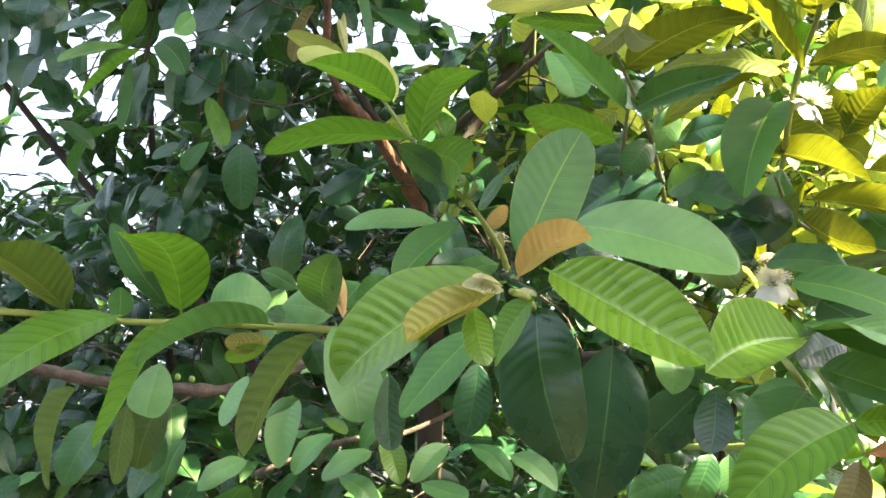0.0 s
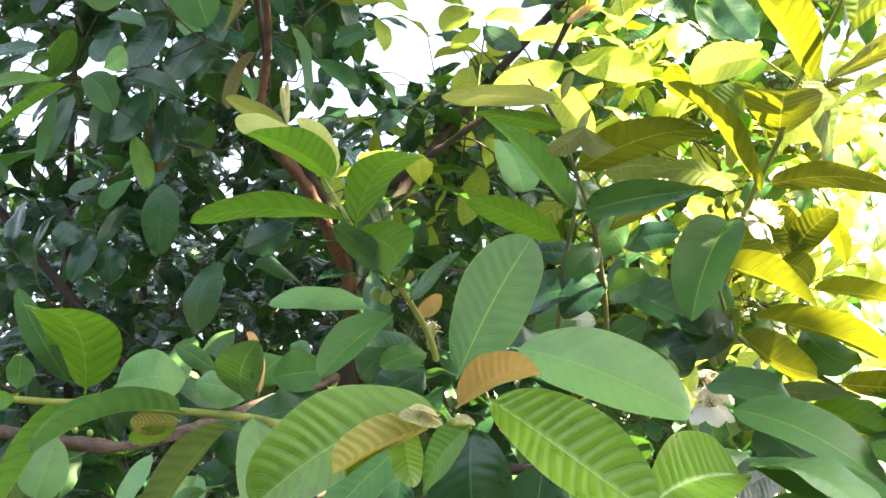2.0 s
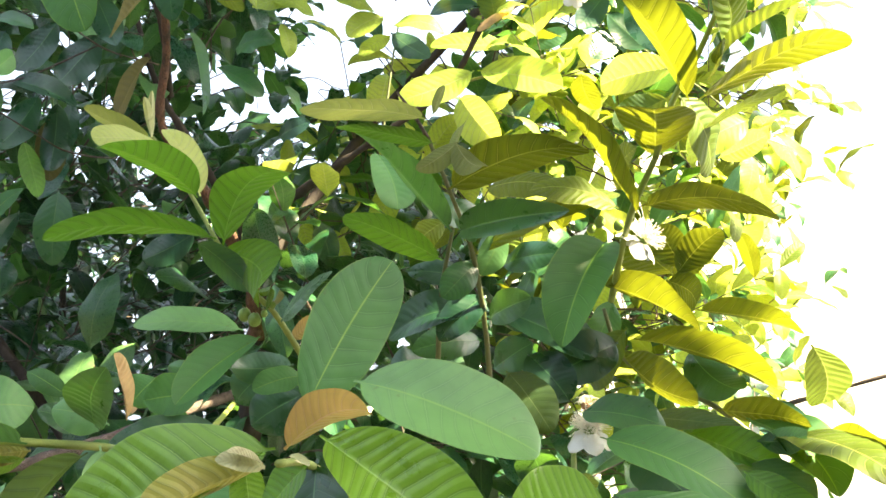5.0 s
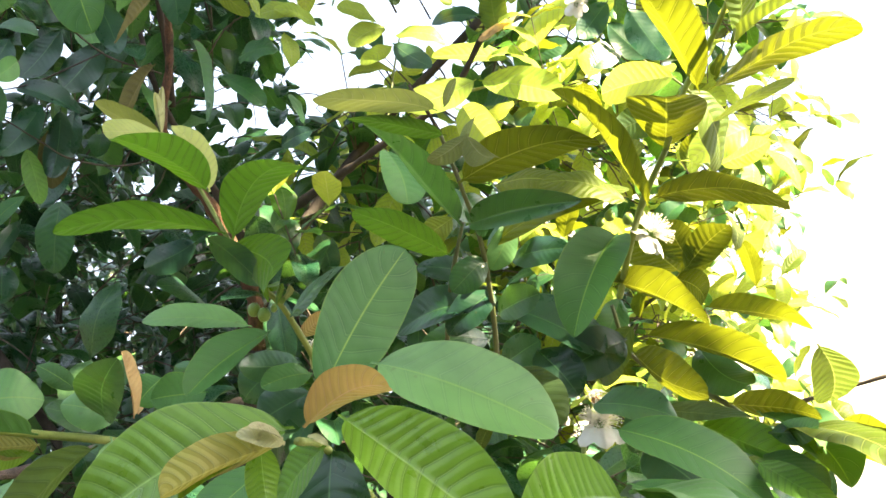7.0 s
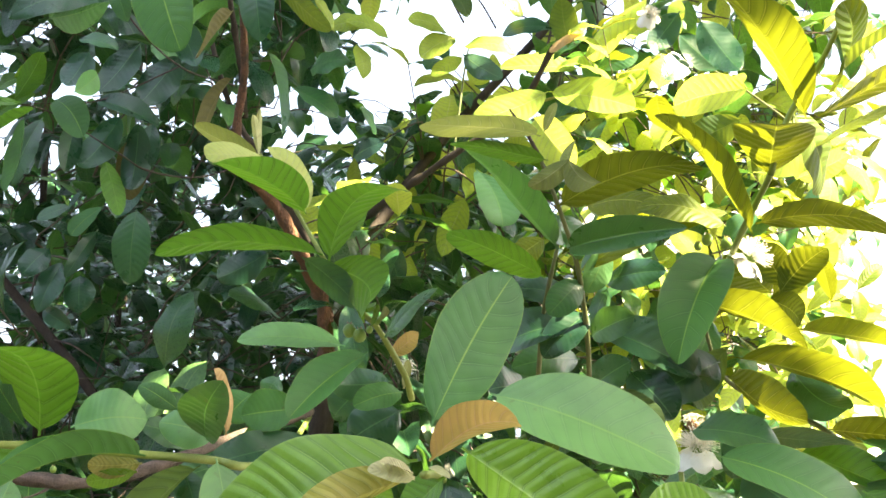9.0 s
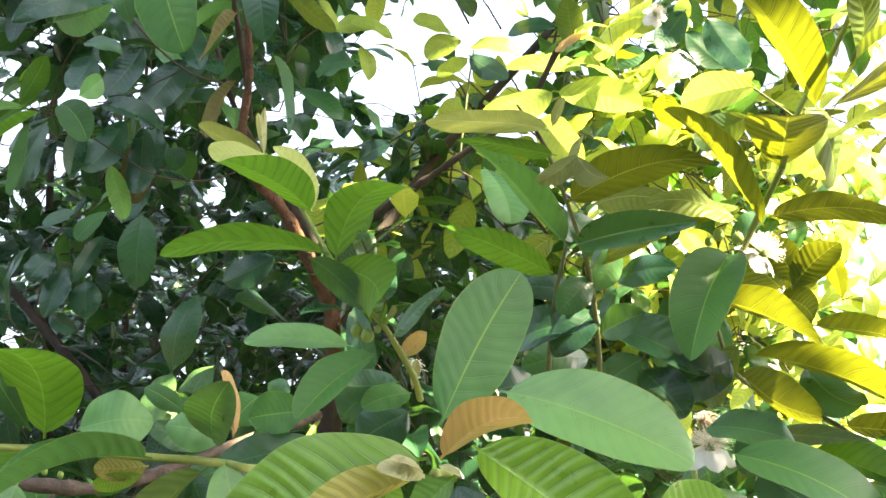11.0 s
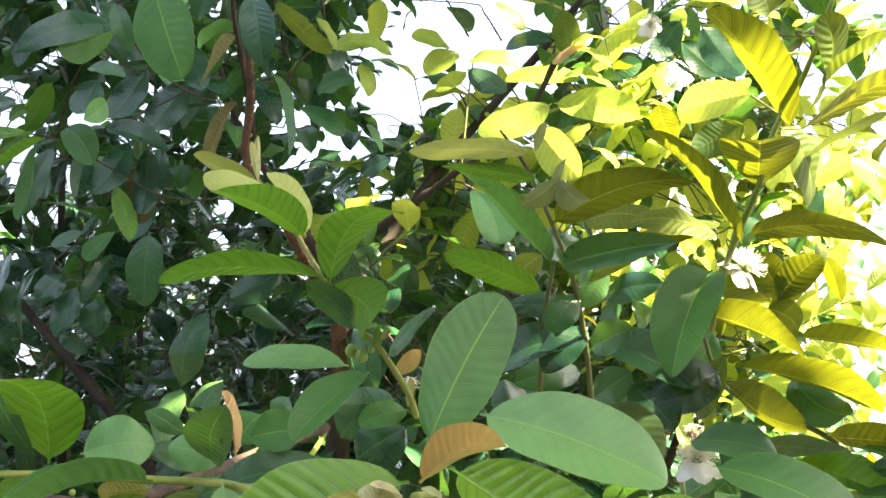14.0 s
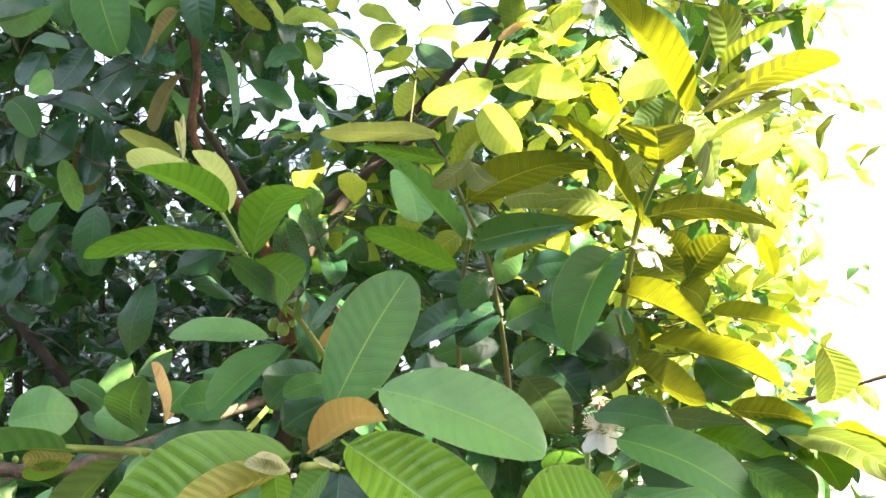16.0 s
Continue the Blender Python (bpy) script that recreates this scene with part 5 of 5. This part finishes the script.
stem(limbs, [(-0.063, 2.075, 1.815), (-0.074, 2.043, 1.892), (-0.103, 2.01, 1.953), (-0.155, 1.945, 2.035), (-0.209, 1.883, 2.084)], 0.0145, 0.009, BARK_RED, "limb")
stem(limbs, [(-0.2, 1.893, 2.076), (-0.22, 1.847, 2.131), (-0.211, 1.799, 2.215), (-0.214, 1.703, 2.316)], 0.008, 0.005, BARK_RED, "limb")
stem(limbs, [(-0.075, 2.064, 1.885), (-0.091, 2.088, 1.973), (-0.141, 2.087, 2.053), (-0.2, 2.059, 2.137), (-0.271, 2.047, 2.241), (-0.332, 2.027, 2.408)], 0.011, 0.004, BARK, "limb")
stem(limbs, [(-0.215, 1.891, 2.091), (-0.272, 1.839, 2.054), (-0.332, 1.776, 2.043), (-0.369, 1.711, 2.053), (-0.455, 1.622, 2.081), (-0.566, 1.586, 2.064)], 0.0015, 0.001, BARK, "side_limb")
stem(limbs, [(-0.113, 2.127, 1.991), (-0.068, 2.104, 2.025), (0, 2.076, 2.083), (0.058, 2.047, 2.124), (0.119, 2.015, 2.167), (0.226, 1.974, 2.252), (0.275, 1.916, 2.344)], 0.0085, 0.005, BARK, "side_limb")
stem(limbs, [(-0.232, 1.98, 2.198), (-0.236, 1.929, 2.255), (-0.246, 1.887, 2.308), (-0.253, 1.835, 2.354), (-0.254, 1.788, 2.409)], 0.006, 0.004, BARK, "limb")
stem(limbs, [(-0.688, 1.608, 1.648), (-0.591, 1.62, 1.622), (-0.502, 1.633, 1.604), (-0.41, 1.653, 1.592), (-0.373, 1.664, 1.591), (-0.329, 1.686, 1.593), (-0.251, 1.753, 1.625), (-0.163, 1.866, 1.673), (-0.08, 2.023, 1.72)], 0.009, 0.008, TWIG, "side_limb")
stem(limbs, [(-0.338, 1.886, 1.459), (-0.259, 1.903, 1.489), (-0.188, 1.915, 1.512), (-0.101, 1.976, 1.522), (0.03, 2.084, 1.583)], 0.005, 0.004, TWIG, "side_limb")
stem(limbs, [(-0.373, 1.664, 1.59), (-0.392, 1.648, 1.574), (-0.411, 1.632, 1.566)], 0.002, 0.0012, TWIG, "twig")
berry(limbs, (-0.397, 1.647, 1.609), 0.0044)
berry(limbs, (-0.378, 1.652, 1.606), 0.0044)

# many leaves here take the darker copy, shade painted by material
shade_leaves = thing("guava_shoot", (-0.339, 1.698, 2.136), "shaded branch end with broad hanging blue-green leaves", "guava shoot", "guava shoots")
stem(shade_leaves, [(-0.238, 1.887, 2.221), (-0.293, 1.724, 2.19), (-0.331, 1.548, 2.197), (-0.317, 1.429, 2.223)], 0.0015, 0.001, BARK, "stem")
stem(shade_leaves, [(-0.293, 1.724, 2.19), (-0.394, 1.698, 2.121), (-0.471, 1.648, 2.093), (-0.539, 1.628, 2.072)], 0.0012, 0.0008, BARK, "stem")
grown(shade_leaves, (-0.255, 1.334, 2.192), (-0.205, 1.315, 2.068), (-0.37, -0.929, -0.006), 0.0742, MID, 0.043, 10.4, 2.4, 0.008, 0.05, 0.54, 0.60, 0.01, 0.002)
leaf(shade_leaves, (-0.313, 1.39, 2.184), (-0.287, 1.389, 2.124), (0.106, -0.992, 0.067), 0.025, MATURE, 0.05, 8)
leaf(shade_leaves, (-0.33, 1.493, 2.195), (-0.436, 1.425, 2.13), (0.234, -0.837, 0.494), 0.049, DARK_SHADED, 0.1, 8)
grown(shade_leaves, (-0.393, 1.44, 2.14), (-0.343, 1.507, 2.198), (0.864, -0.31, -0.397), 0.0515, MATURE, -0.007, 12.2, 13.6, 0.006, -0.05, 0.54, 0.57, -0.00, -0.059)
grown(shade_leaves, (-0.198, 1.569, 2.221), (-0.231, 1.534, 2.138), (-0.937, 0.173, 0.304), 0.0481, AGED, 0.022, 15.3, -30.8, 0.01, -0.12, 0.54, 0.53, -0.07, 0.022)
grown(shade_leaves, (-0.163, 1.461, 2.235), (-0.141, 1.455, 2.138), (0.064, -0.995, 0.071), 0.0447, DARK_SHADED, 0.089, 13.4, 5.8, 0.008, 0.04, 0.58, 0.55, 0.01, 0.012)
grown(shade_leaves, (-0.137, 1.464, 2.226), (-0.057, 1.461, 2.163), (0.578, 0.371, 0.726), 0.0457, OLIVE, 0.033, 8.8, 2.1, 0.012, -0.34, 0.54, 0.60, 0.07, 0.023)
grown(shade_leaves, (-0.211, 1.697, 2.171), (-0.243, 1.668, 2.075), (-0.943, -0.052, 0.33), 0.0504, AGED, 0.069, 20.8, 26.2, 0.01, -0.25, 0.50, 0.59, 0.09, 0.000)
grown(shade_leaves, (-0.171, 1.738, 2.23), (-0.137, 1.732, 2.1), (0.94, 0.245, 0.236), 0.0664, MATURE, 0.077, 22.1, -3.0, 0.008, -0.21, 0.48, 0.57, 0.05, -0.010)
grown(shade_leaves, (-0.403, 1.704, 2.122), (-0.31, 1.71, 2.093), (0.183, -0.895, 0.406), 0.0477, DARK_SHADED, 0.098, 22.1, -25.8, 0.004, 0.04, 0.53, 0.57, -0.02, -0.002)
grown(shade_leaves, (-0.443, 1.656, 2.104), (-0.386, 1.615, 2.043), (-0.211, -0.889, 0.406), 0.0459, MID, 0.084, 15.4, 1.7, 0.004, -0.04, 0.52, 0.60, -0.03, 0.071)
grown(shade_leaves, (-0.419, 1.657, 2.117), (-0.403, 1.702, 2.16), (0.817, -0.524, 0.242), 0.0346, PALE, 0.026, 15.1, 10.4, 0.003, -0.21, 0.52, 0.61, -0.04, -0.032)
grown(shade_leaves, (-0.478, 1.628, 2.102), (-0.437, 1.571, 2.143), (-0.565, 0.171, 0.807), 0.0437, YOUNG, 0.048, 18.2, 34.2, 0.012, -0.20, 0.58, 0.62, -0.08, -0.017)
leaf(shade_leaves, (-0.518, 1.619, 2.054), (-0.455, 1.609, 2.096), (-0.204, -0.976, 0.077), 0.024, GREEN, 0.06, 10)
leaf(shade_leaves, (-0.505, 1.611, 2.1), (-0.472, 1.597, 2.113), (-0.393, -0.918, 0.059), 0.025, GREEN, 0.06, 10)
leaf(shade_leaves, (-0.456, 1.658, 2.078), (-0.477, 1.633, 1.972), (-0.281, -0.921, 0.271), 0.045, MATURE, 0.06, 10)
leaf(shade_leaves, (-0.377, 1.757, 2.12), (-0.425, 1.745, 2.034), (-0.04, 0.992, -0.123), 0.050, DARK_SHADED, 0.06, 10)
leaf(shade_leaves, (-0.353, 1.765, 2.115), (-0.355, 1.77, 2.011), (0.028, 0.999, 0.046), 0.045, DARK_SHADED, 0.06, 10)
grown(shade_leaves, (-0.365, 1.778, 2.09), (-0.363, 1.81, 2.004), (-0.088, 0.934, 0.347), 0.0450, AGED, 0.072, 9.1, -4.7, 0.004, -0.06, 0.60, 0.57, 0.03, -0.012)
leaf(shade_leaves, (-0.338, 1.789, 2.121), (-0.337, 1.787, 2.05), (-0.028, -0.999, 0.031), 0.033, DARK_SHADED, 0.06, 10)
leaf(shade_leaves, (-0.304, 1.765, 2.222), (-0.354, 1.758, 2.138), (-0.014, 0.997, -0.071), 0.057, DARK_SHADED, 0.06, 10)
leaf(shade_leaves, (-0.312, 1.743, 2.276), (-0.275, 1.757, 2.203), (-0.052, 0.986, 0.156), 0.046, DARK_SHADED, 0.06, 10)
leaf(shade_leaves, (-0.429, 1.736, 2.206), (-0.454, 1.725, 2.148), (-0.043, 0.984, -0.17), 0.051, DARK_SHADED, 0.06, 10)
leaf(shade_leaves, (-0.36, 1.748, 2.231), (-0.408, 1.74, 2.147), (-0.018, 0.997, -0.08), 0.050, DARK_SHADED, 0.06, 10)
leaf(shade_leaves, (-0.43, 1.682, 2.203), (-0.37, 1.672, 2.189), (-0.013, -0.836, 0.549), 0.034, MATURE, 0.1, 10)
leaf(shade_leaves, (-0.449, 1.911, 1.901), (-0.44, 1.901, 1.839), (-0.051, -0.986, 0.159), 0.049, DARK_SHADED, 0.05, 8)
leaf(shade_leaves, (-0.476, 1.901, 1.918), (-0.498, 1.884, 1.833), (0.023, -0.981, 0.192), 0.045, DARK_SHADED, 0.05, 8)
leaf(shade_leaves, (-0.498, 1.904, 1.841), (-0.45, 1.9, 1.816), (-0.066, -0.998, 0.021), 0.029, DARK_SHADED, 0.05, 8)
leaf(shade_leaves, (-0.495, 1.892, 1.935), (-0.525, 1.868, 1.887), (0.095, -0.912, 0.398), 0.044, DARK_SHADED, 0.05, 8)
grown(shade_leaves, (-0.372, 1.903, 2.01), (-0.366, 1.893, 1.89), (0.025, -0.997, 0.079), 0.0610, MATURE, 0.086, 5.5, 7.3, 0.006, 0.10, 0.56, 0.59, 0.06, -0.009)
leaf(shade_leaves, (-0.429, 1.905, 1.973), (-0.459, 1.868, 1.888), (0.295, -0.909, 0.295), 0.026, DARK_SHADED, 0.05, 8)
leaf(shade_leaves, (-0.166, 1.961, 1.969), (-0.244, 1.957, 1.918), (0.016, 0.994, -0.104), 0.051, DARK_SHADED, 0.05, 8)
grown(shade_leaves, (-0.589, 1.588, 2.068), (-0.591, 1.531, 2.001), (-0.032, -0.765, 0.643), 0.0474, DARK_SHADED, 0.071, 19.2, -10.2, 0.004, 0.15, 0.48, 0.63, -0.11, -0.029)
grown(shade_leaves, (-0.59, 1.596, 2.049), (-0.549, 1.576, 1.982), (0.454, -0.738, 0.5), 0.0422, DARK_SHADED, 0.019, 9.1, 15.3, 0.004, 0.10, 0.48, 0.61, 0.02, 0.048)
grown(shade_leaves, (-0.574, 1.584, 2.079), (-0.544, 1.551, 2.018), (-0.004, -0.885, 0.466), 0.0383, DARK_SHADED, 0.018, 15.9, -4.6, 0.004, -0.12, 0.48, 0.59, -0.03, 0.069)
leaf(shade_leaves, (-0.586, 1.547, 2.151), (-0.594, 1.542, 2.093), (0.061, -0.995, 0.084), 0.064, DARK_SHADED, 0.05, 8)
leaf(shade_leaves, (-0.547, 1.573, 2.126), (-0.603, 1.534, 2.106), (-0.502, 0.833, -0.232), 0.042, DARK_SHADED, 0.05, 8)
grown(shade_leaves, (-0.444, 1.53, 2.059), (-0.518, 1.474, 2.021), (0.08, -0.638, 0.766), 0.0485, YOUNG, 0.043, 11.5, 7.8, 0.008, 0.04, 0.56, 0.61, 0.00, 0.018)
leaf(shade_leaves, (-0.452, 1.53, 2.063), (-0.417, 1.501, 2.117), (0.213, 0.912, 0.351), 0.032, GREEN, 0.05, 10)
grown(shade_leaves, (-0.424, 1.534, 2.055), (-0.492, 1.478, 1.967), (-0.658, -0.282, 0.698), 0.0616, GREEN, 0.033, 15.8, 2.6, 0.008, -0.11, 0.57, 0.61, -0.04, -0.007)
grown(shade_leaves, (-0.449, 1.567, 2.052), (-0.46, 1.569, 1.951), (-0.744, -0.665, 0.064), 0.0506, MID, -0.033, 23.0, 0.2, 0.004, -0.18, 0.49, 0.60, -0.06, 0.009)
grown(shade_leaves, (-0.459, 1.514, 2.099), (-0.522, 1.47, 2.058), (0.169, -0.792, 0.586), 0.0419, DARK_SHADED, 0.003, 6.3, 31.3, 0.004, 0.21, 0.50, 0.60, -0.01, 0.016)
leaf(shade_leaves, (-0.641, 1.618, 2.042), (-0.651, 1.628, 1.99), (-0.009, 0.982, 0.188), 0.014, DARK_SHADED, 0.1, 30)
leaf(shade_leaves, (-0.614, 1.539, 2.14), (-0.616, 1.539, 2.073), (-0.419, 0.908, 0.01), 0.036, DARK_SHADED, 0.06, 16)
leaf(shade_leaves, (-0.589, 1.576, 2.132), (-0.596, 1.577, 2.052), (0.315, 0.949, -0.013), 0.052, DARK_SHADED, 0.06, 16)
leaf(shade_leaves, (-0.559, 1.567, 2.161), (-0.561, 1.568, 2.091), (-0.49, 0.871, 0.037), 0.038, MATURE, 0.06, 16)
leaf(shade_leaves, (-0.637, 1.579, 2.097), (-0.64, 1.578, 2.022), (0.389, 0.921, -0.023), 0.052, DARK_SHADED, 0.06, 16)
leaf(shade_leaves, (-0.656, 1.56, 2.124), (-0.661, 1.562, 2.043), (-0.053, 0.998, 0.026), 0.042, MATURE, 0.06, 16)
grown(shade_leaves, (-0.451, 1.465, 2.147), (-0.373, 1.453, 2.179), (-0.258, -0.92, 0.297), 0.0412, DARK_SHADED, 0.029, 5.0, -22.8, 0.004, -0.14, 0.54, 0.62, 0.10, -0.008)
grown(shade_leaves, (-0.396, 1.769, 2.053), (-0.37, 1.789, 1.975), (-0.726, 0.685, -0.058), 0.0415, GREEN, -0.009, 9.8, -8.1, 0.006, -0.15, 0.55, 0.62, 0.11, -0.010)
grown(shade_leaves, (-0.438, 1.747, 2.103), (-0.443, 1.743, 2.025), (0.283, -0.959, 0.031), 0.0347, DARK_SHADED, 0.041, 19.3, -15.6, 0.004, 0.00, 0.56, 0.59, 0.01, -0.009)
grown(shade_leaves, (-0.586, 1.642, 1.985), (-0.534, 1.658, 1.944), (0.604, -0.57, 0.558), 0.0341, MATURE, 0.040, 15.4, 5.6, 0.004, -0.00, 0.55, 0.61, -0.02, 0.005)
grown(shade_leaves, (-0.466, 1.868, 2), (-0.513, 1.865, 1.975), (-0.139, -0.906, 0.401), 0.0257, MATURE, 0.047, 7.5, 1.2, 0.004, 0.04, 0.54, 0.59, 0.10, 0.018)
grown(shade_leaves, (-0.419, 1.88, 2.006), (-0.459, 1.866, 1.954), (-0.432, -0.737, 0.52), 0.0361, MID, 0.029, 7.2, -29.6, 0.004, 0.13, 0.46, 0.64, -0.03, -0.010)

sun_leaves = thing("guava_shoot", (0.302, 1.935, 2.283), "sunlit branch end with bright broad yellow-green leaves", "guava shoot", "guava shoots")
stem(sun_leaves, [(0.226, 1.974, 2.252), (0.32, 2.05, 2.31), (0.41, 2.04, 2.35), (0.50, 2.02, 2.39), (0.60, 1.98, 2.33)], 0.003, 0.0016, STALK_DARK, "stem")
stem(sun_leaves, [(0.124, 2.015, 2.169), (0.13, 2.02, 2.27), (0.134, 2.03, 2.33), (0.138, 2.03, 2.37)], 0.0022, 0.0014, STALK_DARK, "stem")
stem(sun_leaves, [(0.60, 1.98, 2.33), (0.68, 1.90, 2.23), (0.70, 1.83, 2.15)], 0.002, 0.0014, STALK_DARK, "stem")
grown(sun_leaves, (0.564, 1.775, 2.247), (0.465, 1.855, 2.236), (-0.634, -0.773, -0.002), 0.0668, SUNLIT, 0.074, 14.9, -0.4, 0.01, 0.04, 0.51, 0.60, -0.03, -0.016)
grown(sun_leaves, (0.274, 1.943, 2.273), (0.409, 1.887, 2.239), (-0.257, -0.876, 0.409), 0.0771, SUNLIT, 0.003, 10.7, -0.1, 0.01, 0.17, 0.53, 0.63, -0.06, 0.021)
grown(sun_leaves, (0.234, 1.78, 2.175), (0.294, 1.735, 2.091), (-0.547, -0.836, 0.052), 0.0614, SUNLIT, 0.040, 12.4, 10.6, 0.006, 0.07, 0.53, 0.59, -0.08, -0.017)
grown(sun_leaves, (0.258, 1.821, 2.232), (0.145, 1.802, 2.168), (-0.092, -0.898, 0.431), 0.0672, SUNLIT, -0.035, 7.5, 2.2, 0.006, 0.19, 0.55, 0.64, 0.04, 0.040)
grown(sun_leaves, (0.336, 2.042, 2.355), (0.197, 2.04, 2.344), (-0.033, -0.851, 0.524), 0.0692, SUNLIT, 0.036, 16.5, 17.1, 0.01, 0.05, 0.52, 0.60, 0.03, 0.006)
grown(sun_leaves, (0.436, 1.931, 2.451), (0.342, 2.002, 2.356), (-0.782, -0.438, 0.444), 0.0784, SUNLIT, 0.079, -10.4, -18.8, 0.006, 0.11, 0.58, 0.63, 0.20, 0.003)
grown(sun_leaves, (0.453, 1.881, 2.286), (0.498, 1.918, 2.352), (0.211, -0.91, 0.358), 0.0482, DARK_SHADED, 0.054, 7.4, 0.7, 0.006, -0.02, 0.55, 0.59, 0.07, -0.006)
leaf(sun_leaves, (0.509, 1.885, 2.402), (0.575, 1.871, 2.312), (0.088, 0.992, -0.085), 0.065, DARK_SHADED, 0.06, 8)
leaf(sun_leaves, (0.477, 1.888, 2.412), (0.431, 1.893, 2.343), (0.054, 0.998, 0.039), 0.048, DARK_SHADED, 0.06, 8)
leaf(sun_leaves, (0.556, 1.905, 2.323), (0.48, 1.902, 2.378), (-0.02, 0.999, 0.033), 0.054, DARK_SHADED, 0.06, 8)
grown(sun_leaves, (0.355, 1.955, 2.326), (0.422, 1.95, 2.357), (-0.04, -0.998, -0.056), 0.0343, MATURE, 0.035, 13.1, 9.5, 0.006, 0.22, 0.50, 0.63, 0.06, -0.024)
grown(sun_leaves, (0.112, 1.93, 2.349), (0.056, 1.891, 2.295), (0.116, -0.859, 0.499), 0.0453, SUNLIT, 0.048, 14.6, -8.6, 0.006, 0.03, 0.55, 0.64, -0.00, -0.048)
leaf(sun_leaves, (0.096, 1.922, 2.353), (0.03, 1.887, 2.358), (0.42, -0.691, 0.588), 0.043, SUNLIT, 0.06, 8)
leaf(sun_leaves, (0.127, 2.032, 2.373), (0.22, 2.021, 2.363), (-0.004, -0.699, 0.715), 0.055, SUNLIT, 0.1, 8)
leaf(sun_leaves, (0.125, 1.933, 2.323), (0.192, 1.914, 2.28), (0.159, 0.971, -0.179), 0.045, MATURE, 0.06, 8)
leaf(sun_leaves, (0.126, 1.935, 2.319), (0.075, 1.919, 2.276), (0.056, -0.955, 0.291), 0.032, SUNLIT, 0.06, 8)
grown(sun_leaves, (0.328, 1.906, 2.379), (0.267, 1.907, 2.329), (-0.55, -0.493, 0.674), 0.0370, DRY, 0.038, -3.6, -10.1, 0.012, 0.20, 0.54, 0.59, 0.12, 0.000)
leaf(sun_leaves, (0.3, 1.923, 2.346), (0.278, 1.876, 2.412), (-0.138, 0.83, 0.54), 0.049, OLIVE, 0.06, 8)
leaf(sun_leaves, (0.274, 1.914, 2.375), (0.187, 1.909, 2.352), (-0.094, -0.835, 0.542), 0.042, DARK_SHADED, 0.06, 8)
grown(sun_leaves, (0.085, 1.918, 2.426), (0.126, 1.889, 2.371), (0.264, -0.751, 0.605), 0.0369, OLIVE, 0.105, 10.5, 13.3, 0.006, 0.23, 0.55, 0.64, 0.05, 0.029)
leaf(sun_leaves, (0.167, 1.898, 2.431), (0.216, 1.895, 2.382), (0.498, -0.68, 0.538), 0.040, SUNLIT, 0.06, 8)
leaf(sun_leaves, (0.634, 1.64, 2.131), (0.548, 1.641, 2.075), (-0.198, -0.939, 0.282), 0.060, SUNLIT, 0.06, 8)
grown(sun_leaves, (0.605, 1.683, 2.084), (0.655, 1.621, 2.106), (-0.785, -0.618, 0.029), 0.0398, SUNLIT, -0.000, 13.9, 11.4, 0.006, -0.03, 0.54, 0.63, 0.03, -0.018)
leaf(sun_leaves, (0.666, 1.654, 2.119), (0.71, 1.609, 2.06), (0.364, -0.592, 0.719), 0.050, SUNLIT, 0.06, 8)
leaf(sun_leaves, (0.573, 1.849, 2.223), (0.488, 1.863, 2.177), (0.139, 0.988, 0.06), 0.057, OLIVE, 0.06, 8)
leaf(sun_leaves, (0.657, 1.697, 2.097), (0.644, 1.687, 2.027), (0.418, -0.907, 0.044), 0.042, SUNLIT, 0.06, 8)
leaf(sun_leaves, (-0.078, 1.78, 2.284), (-0.111, 1.74, 2.321), (0.854, -0.403, 0.329), 0.037, SUNLIT, 0.06, 8)
leaf(sun_leaves, (0.004, 1.88, 2.317), (-0.068, 1.849, 2.33), (0.41, -0.693, 0.593), 0.046, SUNLIT, 0.06, 8)
leaf(sun_leaves, (-0.024, 1.87, 2.341), (-0.095, 1.852, 2.316), (0.044, -0.869, 0.492), 0.045, SUNLIT, 0.06, 8)
leaf(sun_leaves, (-0.051, 1.881, 2.305), (-0.034, 1.882, 2.248), (0.638, -0.748, 0.183), 0.035, SUNLIT, 0.06, 8)
leaf(sun_leaves, (-0.041, 1.89, 2.118), (0.009, 1.865, 2.141), (-0.461, -0.886, 0.047), 0.035, DARK_SHADED, 0.06, 8)
leaf(sun_leaves, (-0.006, 1.882, 2.155), (-0.033, 1.848, 2.19), (0.867, -0.413, 0.281), 0.032, MATURE, 0.06, 8)
leaf(sun_leaves, (-0.148, 1.898, 2.229), (-0.072, 1.899, 2.185), (0.376, -0.678, 0.631), 0.051, MATURE, 0.06, 8)
leaf(sun_leaves, (-0.122, 1.892, 2.257), (-0.057, 1.872, 2.272), (-0.362, -0.685, 0.633), 0.089, MATURE, 0.06, 8)
grown(sun_leaves, (0.41, 1.732, 2.21), (0.446, 1.796, 2.176), (0.06, 0.438, 0.897), 0.0427, UNDER_SUNNY, 0.020, 6.7, 15.4, 0.01, 0.03, 0.53, 0.57, 0.06, 0.071)
grown(sun_leaves, (0.37, 1.934, 2.233), (0.334, 1.929, 2.173), (-0.36, -0.89, 0.281), 0.0361, DARK_SHADED, 0.082, 17.0, -0.0, 0.006, 0.10, 0.52, 0.60, -0.03, -0.017)
flower(sun_leaves, (0.414, 1.828, 2.374), (0.1, -0.8, 0.2))
